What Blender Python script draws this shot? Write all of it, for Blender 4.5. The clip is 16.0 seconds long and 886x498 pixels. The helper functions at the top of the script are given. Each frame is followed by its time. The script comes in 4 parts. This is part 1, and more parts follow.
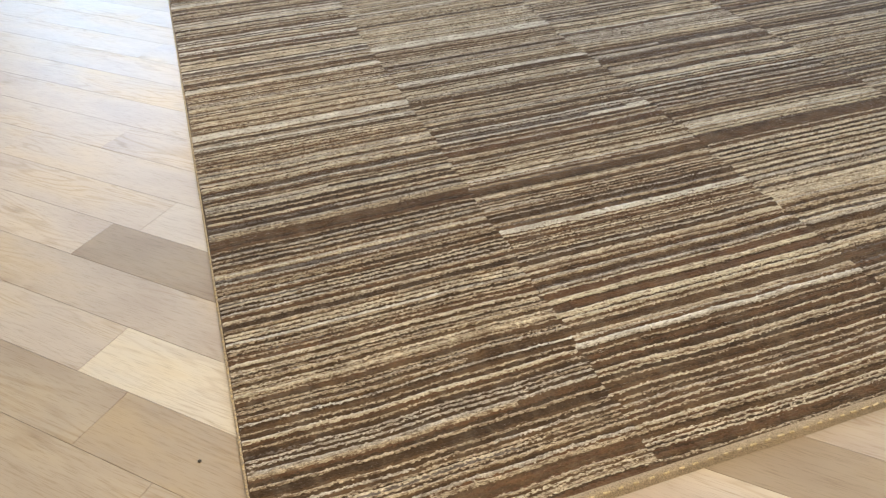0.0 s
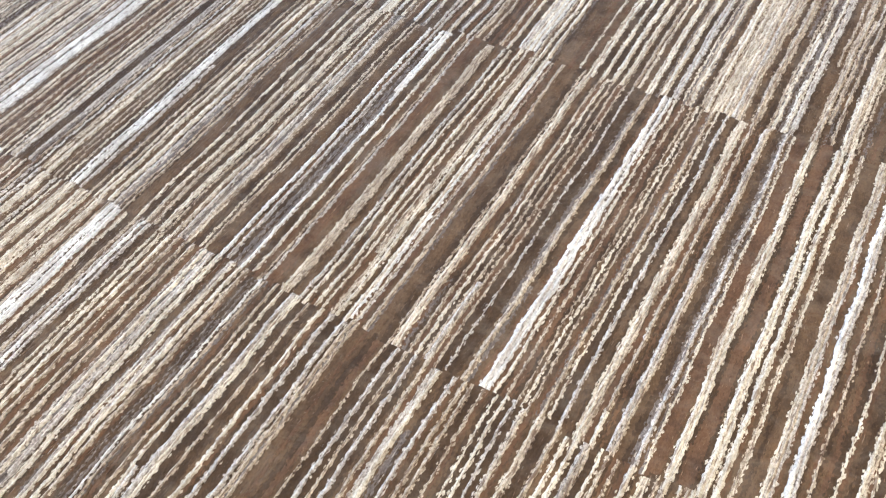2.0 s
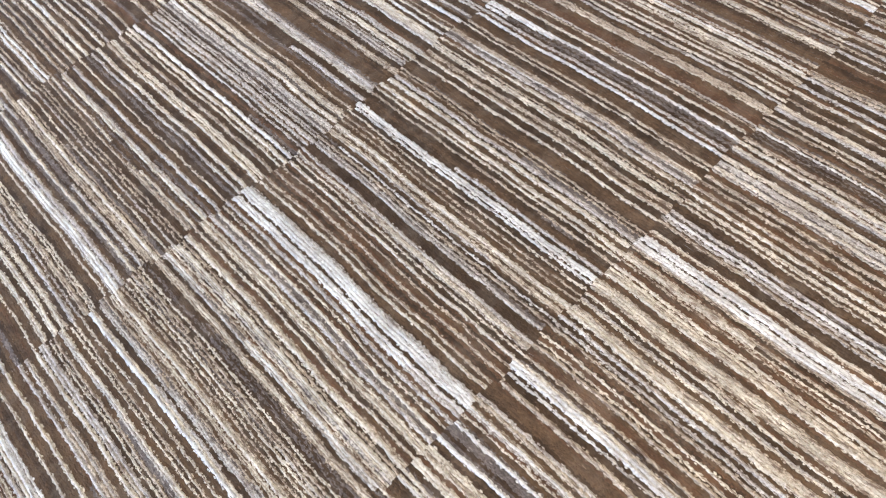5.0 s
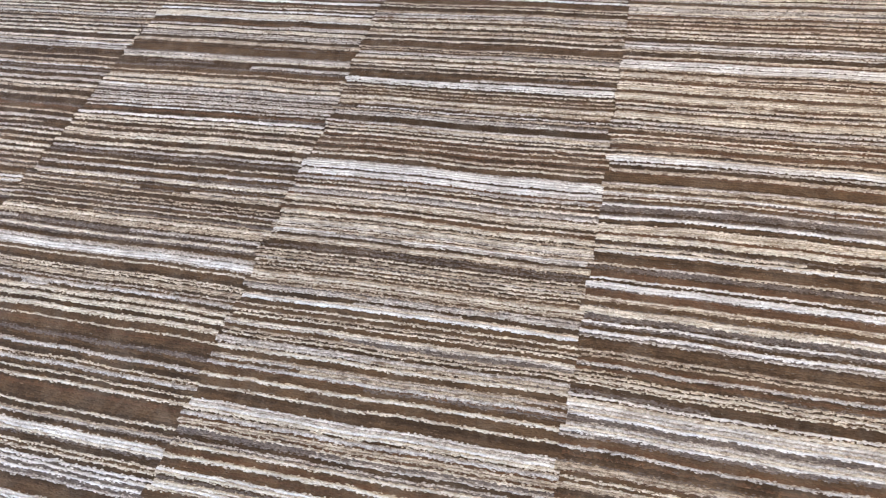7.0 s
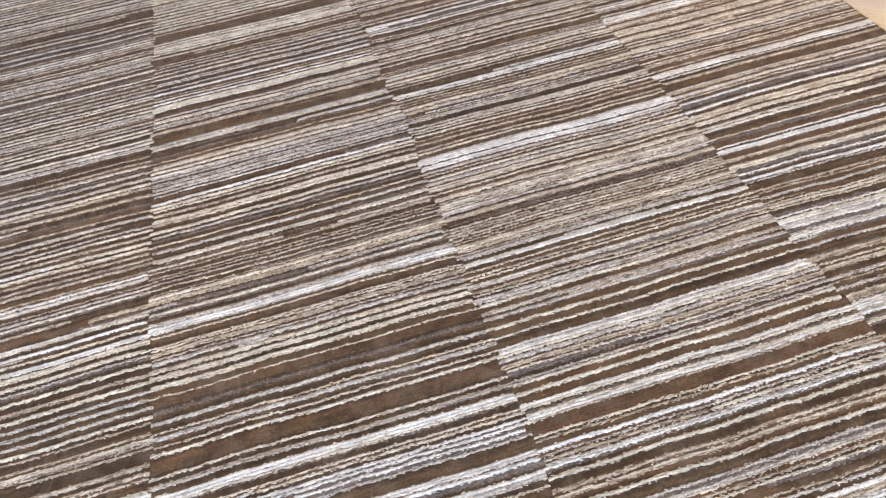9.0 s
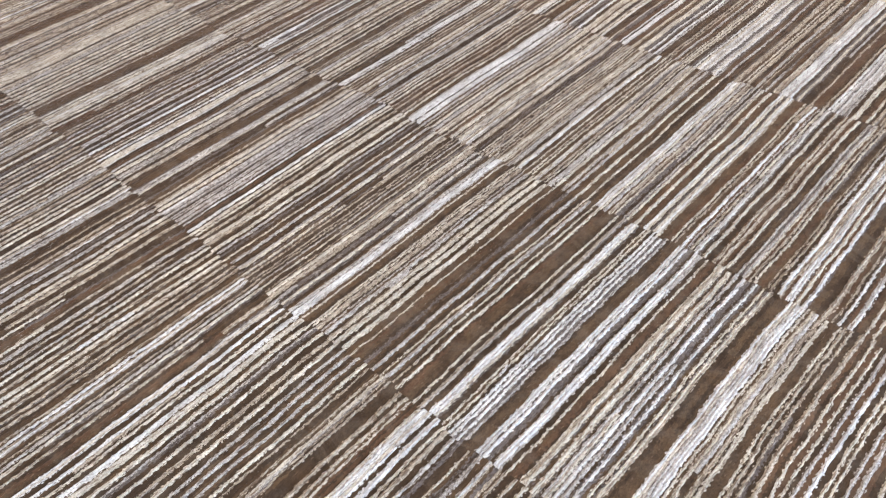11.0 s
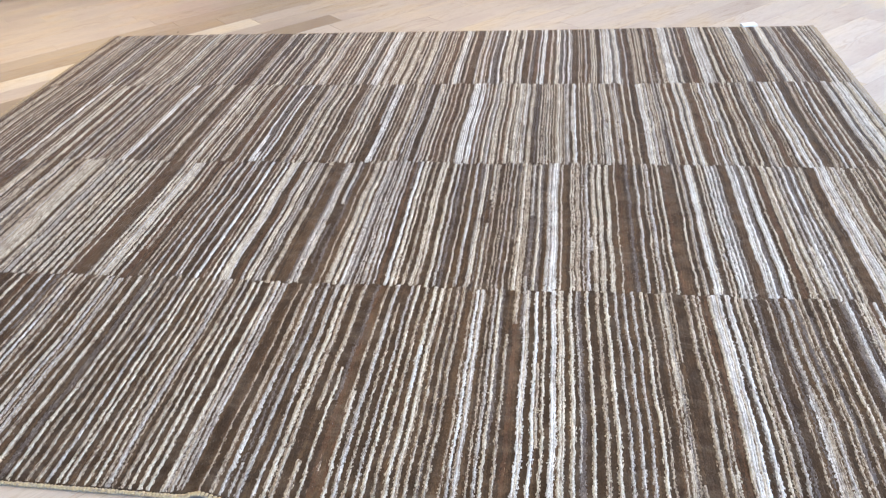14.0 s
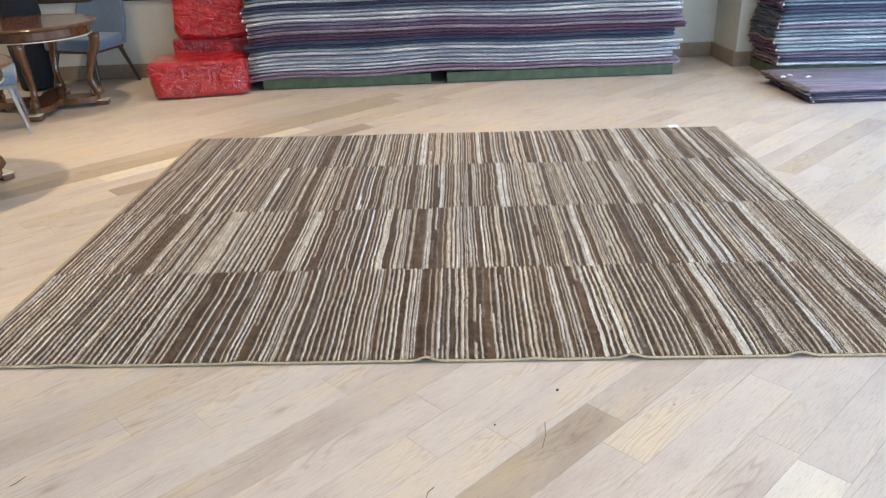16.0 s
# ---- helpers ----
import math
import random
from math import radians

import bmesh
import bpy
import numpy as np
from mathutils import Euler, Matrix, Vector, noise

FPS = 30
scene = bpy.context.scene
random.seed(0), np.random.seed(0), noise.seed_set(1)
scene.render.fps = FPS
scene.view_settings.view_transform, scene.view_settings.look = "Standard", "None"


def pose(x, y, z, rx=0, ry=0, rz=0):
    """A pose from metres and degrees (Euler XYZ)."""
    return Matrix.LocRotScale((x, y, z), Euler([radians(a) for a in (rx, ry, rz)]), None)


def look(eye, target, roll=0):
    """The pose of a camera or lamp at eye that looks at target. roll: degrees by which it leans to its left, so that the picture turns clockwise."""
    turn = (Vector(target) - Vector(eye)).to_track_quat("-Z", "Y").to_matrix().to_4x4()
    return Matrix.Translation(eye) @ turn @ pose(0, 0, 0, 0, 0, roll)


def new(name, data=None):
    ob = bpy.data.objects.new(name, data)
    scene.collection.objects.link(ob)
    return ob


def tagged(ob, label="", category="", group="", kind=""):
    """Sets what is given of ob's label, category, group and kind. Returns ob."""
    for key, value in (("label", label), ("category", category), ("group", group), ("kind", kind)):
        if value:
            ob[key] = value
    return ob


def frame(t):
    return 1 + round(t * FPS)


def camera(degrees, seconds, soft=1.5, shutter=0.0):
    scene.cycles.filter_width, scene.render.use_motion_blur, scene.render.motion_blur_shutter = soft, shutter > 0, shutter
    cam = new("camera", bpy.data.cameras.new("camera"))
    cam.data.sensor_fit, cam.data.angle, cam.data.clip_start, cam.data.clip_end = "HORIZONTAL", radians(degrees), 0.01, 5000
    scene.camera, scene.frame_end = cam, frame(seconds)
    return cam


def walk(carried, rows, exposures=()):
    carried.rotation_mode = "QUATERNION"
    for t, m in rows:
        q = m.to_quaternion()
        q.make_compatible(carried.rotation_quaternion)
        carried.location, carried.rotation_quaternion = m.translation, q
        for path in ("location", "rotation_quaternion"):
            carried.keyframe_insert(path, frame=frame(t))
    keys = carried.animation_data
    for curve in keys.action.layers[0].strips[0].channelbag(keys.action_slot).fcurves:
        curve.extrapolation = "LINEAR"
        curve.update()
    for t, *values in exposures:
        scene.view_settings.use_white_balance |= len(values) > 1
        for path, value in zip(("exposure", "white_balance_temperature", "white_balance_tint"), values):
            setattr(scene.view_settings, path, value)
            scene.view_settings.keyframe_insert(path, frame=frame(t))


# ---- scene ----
cam = camera(59.8, 16.0, soft=1.25, shutter=0.0)
PATH = [
    (0, (-0.659, 2.789, 1.154), (1.178, 2.215, -0.280), -2.4),
    (0.5, (-0.431, 2.790, 1.046), (1.337, 2.093, -0.419), -1.1),
    (1, (-0.143, 2.791, 1.038), (1.456, 1.927, -0.529), -2.5),
    (1.5, (0.172, 2.712, 1.001), (1.489, 1.715, -0.739), -5.8),
    (2, (0.496, 2.627, 1.074), (1.414, 1.468, -0.816), -8.8),
    (2.5, (0.838, 2.640, 1.235), (1.518, 1.378, -0.690), -14.0),
    (3, (1.188, 2.640, 1.278), (1.649, 1.272, -0.638), -14.1),
    (3.5, (1.478, 2.647, 1.321), (1.626, 1.192, -0.581), -14.0),
    (4, (1.733, 2.688, 1.374), (1.501, 1.276, -0.552), -14.8),
    (4.5, (2.027, 2.652, 1.345), (1.529, 1.367, -0.619), -15.7),
    (5, (2.342, 2.656, 1.306), (1.673, 1.494, -0.684), -15.7),
    (5.2, (2.467, 2.668, 1.324), (1.728, 1.548, -0.666), -16.0),
    (7.3, (3.398, 2.105, 1.297), (1.862, 1.673, -0.496), -9.3),
    (7.5, (3.426, 1.999, 1.308), (1.847, 1.663, -0.468), -8.9),
    (8, (3.589, 1.751, 1.302), (1.928, 1.640, -0.427), -7.5),
    (8.5, (3.720, 1.531, 1.331), (2.027, 1.606, -0.370), -7.7),
    (9, (3.726, 1.235, 1.320), (2.047, 1.476, -0.378), -9.7),
    (9.2, (3.744, 1.126, 1.330), (2.077, 1.427, -0.370), -10.2),
    (11.3, (3.542, 0.026, 1.330), (2.345, 1.295, -0.319), -7.2),
    (11.5, (3.490, -0.056, 1.330), (2.362, 1.273, -0.318), -7.5),
    (12, (3.275, -0.240, 1.298), (2.317, 1.273, -0.299), -9.5),
    (12.5, (3.112, -0.492, 1.278), (2.292, 1.177, -0.240), -10.2),
    (13, (2.932, -0.692, 1.270), (2.243, 1.081, -0.193), -8.9),
    (13.5, (2.676, -0.773, 1.267), (2.140, 1.088, -0.151), -6.2),
    (14, (2.453, -0.971, 1.289), (2.101, 0.990, -0.050), -4.2),
    (14.5, (2.220, -1.290, 1.367), (1.986, 0.751, 0.127), -4.0),
    (15, (2.117, -1.673, 1.446), (1.913, 0.436, 0.317), -3.7),
    (15.5, (2.006, -2.018, 1.452), (1.856, 0.152, 0.439), -3.3),
    (16, (1.882, -2.339, 1.482), (1.816, -0.152, 0.494), -1.9),
]
EXPOSURES = [(0.0, 0.30, 7150, 5), (1.0, 0.54, 7300, 6), (1.5, 0.80, 7100, 7), (2.0, 0.98, 5950, 8), (2.5, 0.99, 5700, 10), (3.5, 0.80, 5900, 10),
             (4.5, 0.68, 6250, 12), (5.0, 0.54, 6450, 13), (7.5, 0.30, 7000, 15), (9.0, 0.31, 7250, 16), (12.0, 0.40, 6950, 14), (13.5, 0.50, 6450, 12),
             (15.0, 0.46, 6700, 10), (16.0, 0.37, 7000, 9)]
walk(cam, [(t, look(eye, target, roll)) for t, eye, target, roll in PATH],
     EXPOSURES)

# ---- light ----
RX, RY, RA = 0.136, 4.439, 3.5            # the room's own axes: the stacks' front line
ROOM = pose(RX, RY, 0, 0, 0, RA)

world = bpy.data.worlds.new("sky")
scene.world = world
world.use_nodes = True
sky = world.node_tree.nodes.new("ShaderNodeTexSky")
sky.sky_type, sky.sun_disc = "NISHITA", False
sky.sun_elevation, sky.sun_rotation = radians(40), radians(120)
back = world.node_tree.nodes["Background"]
back.inputs["Strength"].default_value = 0.12
world.node_tree.links.new(sky.outputs["Color"], back.inputs["Color"])


def area_lamp(name, m, sx, sy, watts, colour, spread=180):
    data = bpy.data.lights.new(name, "AREA")
    data.shape, data.size, data.size_y = "RECTANGLE", sx, sy
    data.energy, data.color, data.spread = watts, colour, radians(spread)
    ob = new(name, data)
    ob.matrix_world = m
    return ob


# the glazed shop front
area_lamp("shop_window_light", ROOM @ pose(6.9, -5.45, 1.45, 90, 0, 90), 10.1, 2.5, 450, (0.33, 0.58, 1.0))
area_lamp("corner_window_light", ROOM @ pose(3.9, -10.9, 1.45, 90, 0, 0), 5.6, 2.5, 240, (0.33, 0.58, 1.0))


def ceiling_spot(a, b, watts, colour=(1.0, 0.83, 0.60)):
    data = bpy.data.lights.new("ceiling_spot", "SPOT")
    data.energy, data.color, data.spot_size, data.spot_blend = watts, colour, radians(86), 0.7
    data.shadow_soft_size = 0.05
    ob = new("ceiling_spot", data)
    ob.matrix_world = ROOM @ pose(a, b, 3.02)
    return ob


# rows of downlights; some are turned up over the stock and the far half of the rug
TURNED_UP = {(-3.6, -0.75): 1.5, (-1.53, -0.75): 1.25, (0.55, -0.75): 1.3, (2.65, -0.75): 1.35, (4.75, -0.75): 0.65,
             (-3.6, -2.75): 0.5, (-1.53, -2.75): 2.1, (0.55, -2.75): 0.7, (2.65, -2.75): 1.35, (4.75, -2.75): 0.65,
             (-1.53, -4.85): 0.5, (4.75, -4.85): 0.55, (4.75, -6.9): 0.55}
for a in (-3.6, -1.53, 0.55, 2.65, 4.75):
    for b in (-0.75, -2.75, -4.85, -6.9):
        ceiling_spot(a + (0.28 if (a, b) == (-1.53, -2.75) else 0.0), b, 90 * TURNED_UP.get((a, b), 1.0))

# ---- materials ----


def material(name):
    m = bpy.data.materials.new(name)
    m.use_nodes = True
    return m, m.node_tree, m.node_tree.nodes["Principled BSDF"]


def node(tree, kind, **inputs):
    n = tree.nodes.new(kind)
    for key, value in inputs.items():
        n.inputs[key.replace("_", " ")].default_value = value
    return n


def ramp(tree, fac, stops):
    n = tree.nodes.new("ShaderNodeValToRGB")
    while len(n.color_ramp.elements) < len(stops):
        n.color_ramp.elements.new(0.5)
    for e, (p, c) in zip(n.color_ramp.elements, stops):
        e.position, e.color = p, (*c, 1) if len(c) == 3 else c
    tree.links.new(fac, n.inputs["Fac"])
    return n


def mapped(tree, scale, offset=None):
    co = tree.nodes.new("ShaderNodeTexCoord")
    mp = tree.nodes.new("ShaderNodeMapping")
    mp.inputs["Scale"].default_value = scale
    tree.links.new(co.outputs["Object"], mp.inputs["Vector"])
    if offset is not None:
        tree.links.new(offset, mp.inputs["Location"])
    return mp.outputs["Vector"]


def noise_fac(tree, vector, scale=1.0, detail=2.0, rough=0.5, distortion=0.0):
    n = node(tree, "ShaderNodeTexNoise", Scale=scale, Detail=detail, Roughness=rough, Distortion=distortion)
    tree.links.new(vector, n.inputs["Vector"])
    return n.outputs["Fac"]


def multiply(tree, a, b, factor=1.0):
    n = tree.nodes.new("ShaderNodeMix")
    n.data_type, n.blend_type = "RGBA", "MULTIPLY"
    n.inputs[0].default_value = factor
    tree.links.new(a, n.inputs[6])
    tree.links.new(b, n.inputs[7])
    return n.outputs[2]


def bump(tree, bsdf, height, strength, distance):
    n = node(tree, "ShaderNodeBump", Strength=strength, Distance=distance)
    tree.links.new(height, n.inputs["Height"])
    tree.links.new(n.outputs["Normal"], bsdf.inputs["Normal"])
    return n


def yarn(name, low, high, fleck, share=0.10, spread=0.18, sheen=0.6, relief=0.6, mottle=0.35):
    """Wool pile: tufts of two shades, uneven dye along the row, flecks of a neighbouring yarn."""
    m, tree, bsdf = material(name)
    tufts = noise_fac(tree, mapped(tree, (300, 170, 60)), 1.0, 3.0, 0.65, 0.8)
    mix = ramp(tree, tufts, [(0.5 - spread, low), (0.5 + spread, high)])
    dye = noise_fac(tree, mapped(tree, (30, 10, 1)), 1.0, 4.0, 0.65)
    tone = ramp(tree, dye, [(0.32, (0.66, 0.63, 0.61)), (0.62, (1.06, 1.06, 1.06))])
    lay = noise_fac(tree, mapped(tree, (30, 17, 1)), 1.0, 4.0, 0.65, 0.6)
    brushed = ramp(tree, lay, [(0.32, (0.70, 0.68, 0.68)), (0.5, (0.96, 0.95, 0.94)), (0.68, (1.22, 1.17, 1.12))])
    strands = noise_fac(tree, mapped(tree, (330, 48, 60)), 1.0, 2.0, 0.6, 0.4)
    where = ramp(tree, strands, [(0.70 - share, (0, 0, 0)), (0.76 - share, (0.85, 0.85, 0.85))])
    blend = tree.nodes.new("ShaderNodeMix")
    blend.data_type = "RGBA"
    blend.inputs[7].default_value = (*fleck, 1)
    tree.links.new(where.outputs["Color"], blend.inputs[0])
    tree.links.new(multiply(tree, multiply(tree, mix.outputs["Color"], tone.outputs["Color"]), brushed.outputs["Color"], mottle), blend.inputs[6])
    # sheen and haze over worn pile, painted into the colour as mid brown
    worn_sheen = noise_fac(tree, mapped(tree, (9, 15, 1)), 1.0, 5.0, 0.68, 0.8)
    haze = ramp(tree, worn_sheen, [(0.48, (0, 0, 0)), (0.74, (0.24, 0.24, 0.24))])
    hazed = tree.nodes.new("ShaderNodeMix")
    hazed.data_type = "RGBA"
    hazed.inputs[7].default_value = (0.285, 0.235, 0.185, 1)
    tree.links.new(haze.outputs["Color"], hazed.inputs[0])
    tree.links.new(blend.outputs[2], hazed.inputs[6])
    tree.links.new(hazed.outputs[2], bsdf.inputs["Base Color"])
    bsdf.inputs["Roughness"].default_value = 0.85
    bsdf.inputs["Sheen Weight"].default_value = sheen
    bsdf.inputs["Sheen Roughness"].default_value = 0.25
    bsdf.inputs["Sheen Tint"].default_value = (1.0, 0.96, 0.92, 1)
    bsdf.inputs["Specular IOR Level"].default_value = 0.2
    bump(tree, bsdf, tufts, relief, 0.003)
    return m


YARN = {
    "D": yarn("dark_brown_yarn", (0.043, 0.026, 0.0145), (0.084, 0.053, 0.031), (0.16, 0.105, 0.07), 0.02, 0.22, 0.6, 0.4, 1.0),
    "B": yarn("brown_yarn", (0.070, 0.043, 0.024), (0.132, 0.084, 0.048), (0.23, 0.16, 0.11), 0.02, 0.22, 0.6, 0.4, 1.0),
    "R": yarn("rust_brown_yarn", (0.084, 0.046, 0.025), (0.146, 0.084, 0.049), (0.26, 0.17, 0.11), 0.02, 0.22, 0.6, 0.4, 1.0),
    "T": yarn("tan_yarn", (0.24, 0.195, 0.14), (0.62, 0.53, 0.42), (0.12, 0.075, 0.05), 0.17, 0.13),
    "L": yarn("cream_yarn", (0.40, 0.35, 0.27), (0.76, 0.70, 0.59), (0.19, 0.13, 0.09), 0.14, 0.14),
    "W": yarn("pale_grey_yarn", (0.46, 0.45, 0.425), (0.83, 0.815, 0.78), (0.22, 0.18, 0.15), 0.11, 0.15),
    "H": yarn("pale_heather_yarn", (0.24, 0.205, 0.18), (0.66, 0.62, 0.56), (0.12, 0.09, 0.072), 0.13, 0.14),
    "G": yarn("dark_heather_yarn", (0.068, 0.055, 0.050), (0.215, 0.185, 0.17), (0.40, 0.36, 0.32), 0.07, 0.16, 0.6, 0.45, 0.8),
}
YARNS = list(YARN)


def plain_cloth(name, low, high, scale=(160, 160, 160), rough=0.9, sheen=0.1, lumps=0.5):
    m, tree, bsdf = material(name)
    fine = noise_fac(tree, mapped(tree, scale), 1.0, 3.0, 0.6)
    mix = ramp(tree, fine, [(0.35, low), (0.65, high)])
    broad = noise_fac(tree, mapped(tree, (5, 5, 5)), 1.0, 2.0)
    tone = ramp(tree, broad, [(0.3, (0.8, 0.8, 0.8)), (0.7, (1, 1, 1))])
    tree.links.new(multiply(tree, mix.outputs["Color"], tone.outputs["Color"]), bsdf.inputs["Base Color"])
    bsdf.inputs["Roughness"].default_value = rough
    bsdf.inputs["Sheen Weight"].default_value = sheen
    bump(tree, bsdf, fine, lumps, 0.003)
    return m


def oak(name, per_island, tones=None):
    """Limed oak board; every board takes its own tone and its own stretch of grain."""
    m, tree, bsdf = material(name)
    if per_island:
        rnd = tree.nodes.new("ShaderNodeNewGeometry").outputs["Random Per Island"]
    else:
        rnd = tree.nodes.new("ShaderNodeObjectInfo").outputs["Random"]
    shift = tree.nodes.new("ShaderNodeVectorMath")
    shift.operation = "SCALE"
    shift.inputs[0].default_value = (37.0, 91.0, 13.0)
    tree.links.new(rnd, shift.inputs["Scale"])
    board = ramp(tree, rnd, tones or [(0.0, (0.440, 0.378, 0.330)), (0.04, (0.462, 0.400, 0.350)), (0.12, (0.501, 0.440, 0.391)),
                                      (0.45, (0.518, 0.458, 0.411)), (0.72, (0.504, 0.446, 0.397)), (0.82, (0.536, 0.479, 0.434)),
                                      (0.95, (0.479, 0.418, 0.370)), (1.0, (0.527, 0.470, 0.424))])
    board.color_ramp.interpolation = "CONSTANT"
    v = mapped(tree, (1.3, 11.0, 1.0), shift.outputs["Vector"])
    figure = noise_fac(tree, v, 1.0, 2.0, 0.5, 0.4)
    rings = tree.nodes.new("ShaderNodeMath")
    rings.operation = "MULTIPLY"
    rings.inputs[1].default_value = 90.0
    tree.links.new(figure, rings.inputs[0])
    wave = tree.nodes.new("ShaderNodeMath")
    wave.operation = "SINE"
    tree.links.new(rings.outputs[0], wave.inputs[0])
    dark = ramp(tree, wave.outputs[0], [(0.0, (1, 1, 1)), (0.5, (0.97, 0.96, 0.95)), (0.98, (0.87, 0.83, 0.79))])
    zone = noise_fac(tree, mapped(tree, (1.7, 7, 1), shift.outputs["Vector"]), 1.0, 1.0)
    keep = ramp(tree, zone, [(0.44, (0, 0, 0)), (0.60, (1, 1, 1))])
    grain = tree.nodes.new("ShaderNodeMix")
    grain.data_type = "RGBA"
    grain.inputs[6].default_value = (1, 1, 1, 1)
    tree.links.new(keep.outputs["Color"], grain.inputs[0])
    tree.links.new(dark.outputs["Color"], grain.inputs[7])
    pores = noise_fac(tree, mapped(tree, (20, 460, 1), shift.outputs["Vector"]), 1.0, 2.0, 0.6)
    pore = ramp(tree, pores, [(0.30, (0.80, 0.77, 0.73)), (0.48, (1, 1, 1))])
    cloud = noise_fac(tree, mapped(tree, (2.2, 6, 1), shift.outputs["Vector"]), 1.0, 3.0, 0.55)
    tint = ramp(tree, cloud, [(0.30, (0.86, 0.81, 0.79)), (0.5, (1.0, 0.98, 0.95)), (0.70, (1.11, 1.04, 0.88))])
    knots = tree.nodes.new("ShaderNodeTexVoronoi")
    knots.inputs["Scale"].default_value = 1.0
    tree.links.new(mapped(tree, (2.3, 5.5, 1), shift.outputs["Vector"]), knots.inputs["Vector"])
    knot = ramp(tree, knots.outputs["Distance"], [(0.02, (0.50, 0.42, 0.35)), (0.075, (0.84, 0.79, 0.74)), (0.16, (1, 1, 1))])
    c = multiply(tree, board.outputs["Color"], grain.outputs[2])
    c = multiply(tree, c, pore.outputs["Color"])
    c = multiply(tree, c, tint.outputs["Color"])
    c = multiply(tree, c, knot.outputs["Color"], 0.55)
    tree.links.new(c, bsdf.inputs["Base Color"])
    gloss = ramp(tree, cloud, [(0.3, (0.34, 0.34, 0.34)), (0.7, (0.50, 0.50, 0.50))])
    tree.links.new(gloss.outputs["Color"], bsdf.inputs["Roughness"])
    bsdf.inputs["Specular IOR Level"].default_value = 0.28
    bump(tree, bsdf, pores, 0.12, 0.001)
    return m


OAK = oak("limed_oak_board", False)
OAK_FAR = oak("limed_oak_boards", True)
OAK_BROWN = oak("brown_oak_board", False, [(0.0, (0.37, 0.305, 0.245)), (0.5, (0.41, 0.345, 0.28))])
OAK_UMBER = oak("umber_oak_board", False, [(0.0, (0.34, 0.275, 0.215)), (0.5, (0.38, 0.31, 0.245))])
OAK_PALE = oak("pale_oak_board", False, [(0.0, (0.60, 0.545, 0.475)), (0.5, (0.63, 0.575, 0.50))])


def paint(name, colour, rough=0.6, speck=0.06, scale=30):
    m, tree, bsdf = material(name)
    f = noise_fac(tree, mapped(tree, (scale, scale, scale)), 1.0, 4.0, 0.6)
    lo = tuple(max(0, c * (1 - speck)) for c in colour)
    hi = tuple(min(1, c * (1 + speck)) for c in colour)
    r = ramp(tree, f, [(0.3, lo), (0.7, hi)])
    tree.links.new(r.outputs["Color"], bsdf.inputs["Base Color"])
    bsdf.inputs["Roughness"].default_value = rough
    bump(tree, bsdf, f, 0.08, 0.002)
    return m


WALL = paint("cream_wall_paint", (0.58, 0.53, 0.43), 0.7, 0.04, 12)
CEIL = paint("white_ceiling_paint", (0.75, 0.74, 0.71), 0.8, 0.02)
STONE = paint("brown_stone_skirting", (0.27, 0.19, 0.125), 0.35, 0.22, 9)
GREEN = paint("green_pallet_paint", (0.075, 0.098, 0.045), 0.55, 0.25, 14)
DARK = paint("dark_gap", (0.20, 0.165, 0.13), 0.8, 0.1)
METAL = paint("grey_metal_frame", (0.28, 0.28, 0.29), 0.4, 0.1)
PAPER = paint("white_paper", (0.82, 0.82, 0.80), 0.6, 0.03)
LEG = paint("dark_walnut_leg", (0.055, 0.032, 0.022), 0.35, 0.2, 40)
GREYLEG = paint("grey_chair_leg", (0.30, 0.27, 0.26), 0.4, 0.1, 40)
GILT = paint("pale_gilt_trim", (0.72, 0.62, 0.42), 0.35, 0.1, 40)


def polished_wood(name, low, high):
    m, tree, bsdf = material(name)
    v = mapped(tree, (6, 40, 6))
    f = noise_fac(tree, v, 1.0, 4.0, 0.6, 1.2)
    r = ramp(tree, f, [(0.3, low), (0.7, high)])
    tree.links.new(r.outputs["Color"], bsdf.inputs["Base Color"])
    bsdf.inputs["Roughness"].default_value = 0.22
    bsdf.inputs["Coat Weight"].default_value = 0.4
    return m


WALNUT = polished_wood("polished_walnut", (0.060, 0.022, 0.009), (0.175, 0.067, 0.025))
BLUE = plain_cloth("blue_grey_upholstery", (0.085, 0.125, 0.175), (0.15, 0.20, 0.26), (220, 220, 220), 0.8, 0.3, 0.2)
NAVY = plain_cloth("dark_navy_cloth", (0.003, 0.004, 0.008), (0.009, 0.011, 0.020), (120, 120, 120), 0.9, 0.0)


def wrap_plastic():
    m, tree, bsdf = material("red_plastic_wrap")
    folds = noise_fac(tree, mapped(tree, (6, 6, 9)), 1.0, 3.0, 0.5, 1.0)
    fine = noise_fac(tree, mapped(tree, (13, 13, 22)), 1.0, 3.0, 0.55, 2.2)
    r = ramp(tree, folds, [(0.3, (0.33, 0.003, 0.005)), (0.7, (0.52, 0.006, 0.010))])
    tree.links.new(r.outputs["Color"], bsdf.inputs["Base Color"])
    bsdf.inputs["Roughness"].default_value = 0.16
    bsdf.inputs["Coat Weight"].default_value = 1.0
    bsdf.inputs["Coat Roughness"].default_value = 0.05
    n1 = bump(tree, bsdf, folds, 1.0, 0.06)
    n2 = node(tree, "ShaderNodeBump", Strength=0.7, Distance=0.03)
    tree.links.new(fine, n2.inputs["Height"])
    tree.links.new(n2.outputs["Normal"], n1.inputs["Normal"])
    tree.links.new(n1.outputs["Normal"], bsdf.inputs["Coat Normal"])
    return m


RED = wrap_plastic()

# ---- building helpers ----


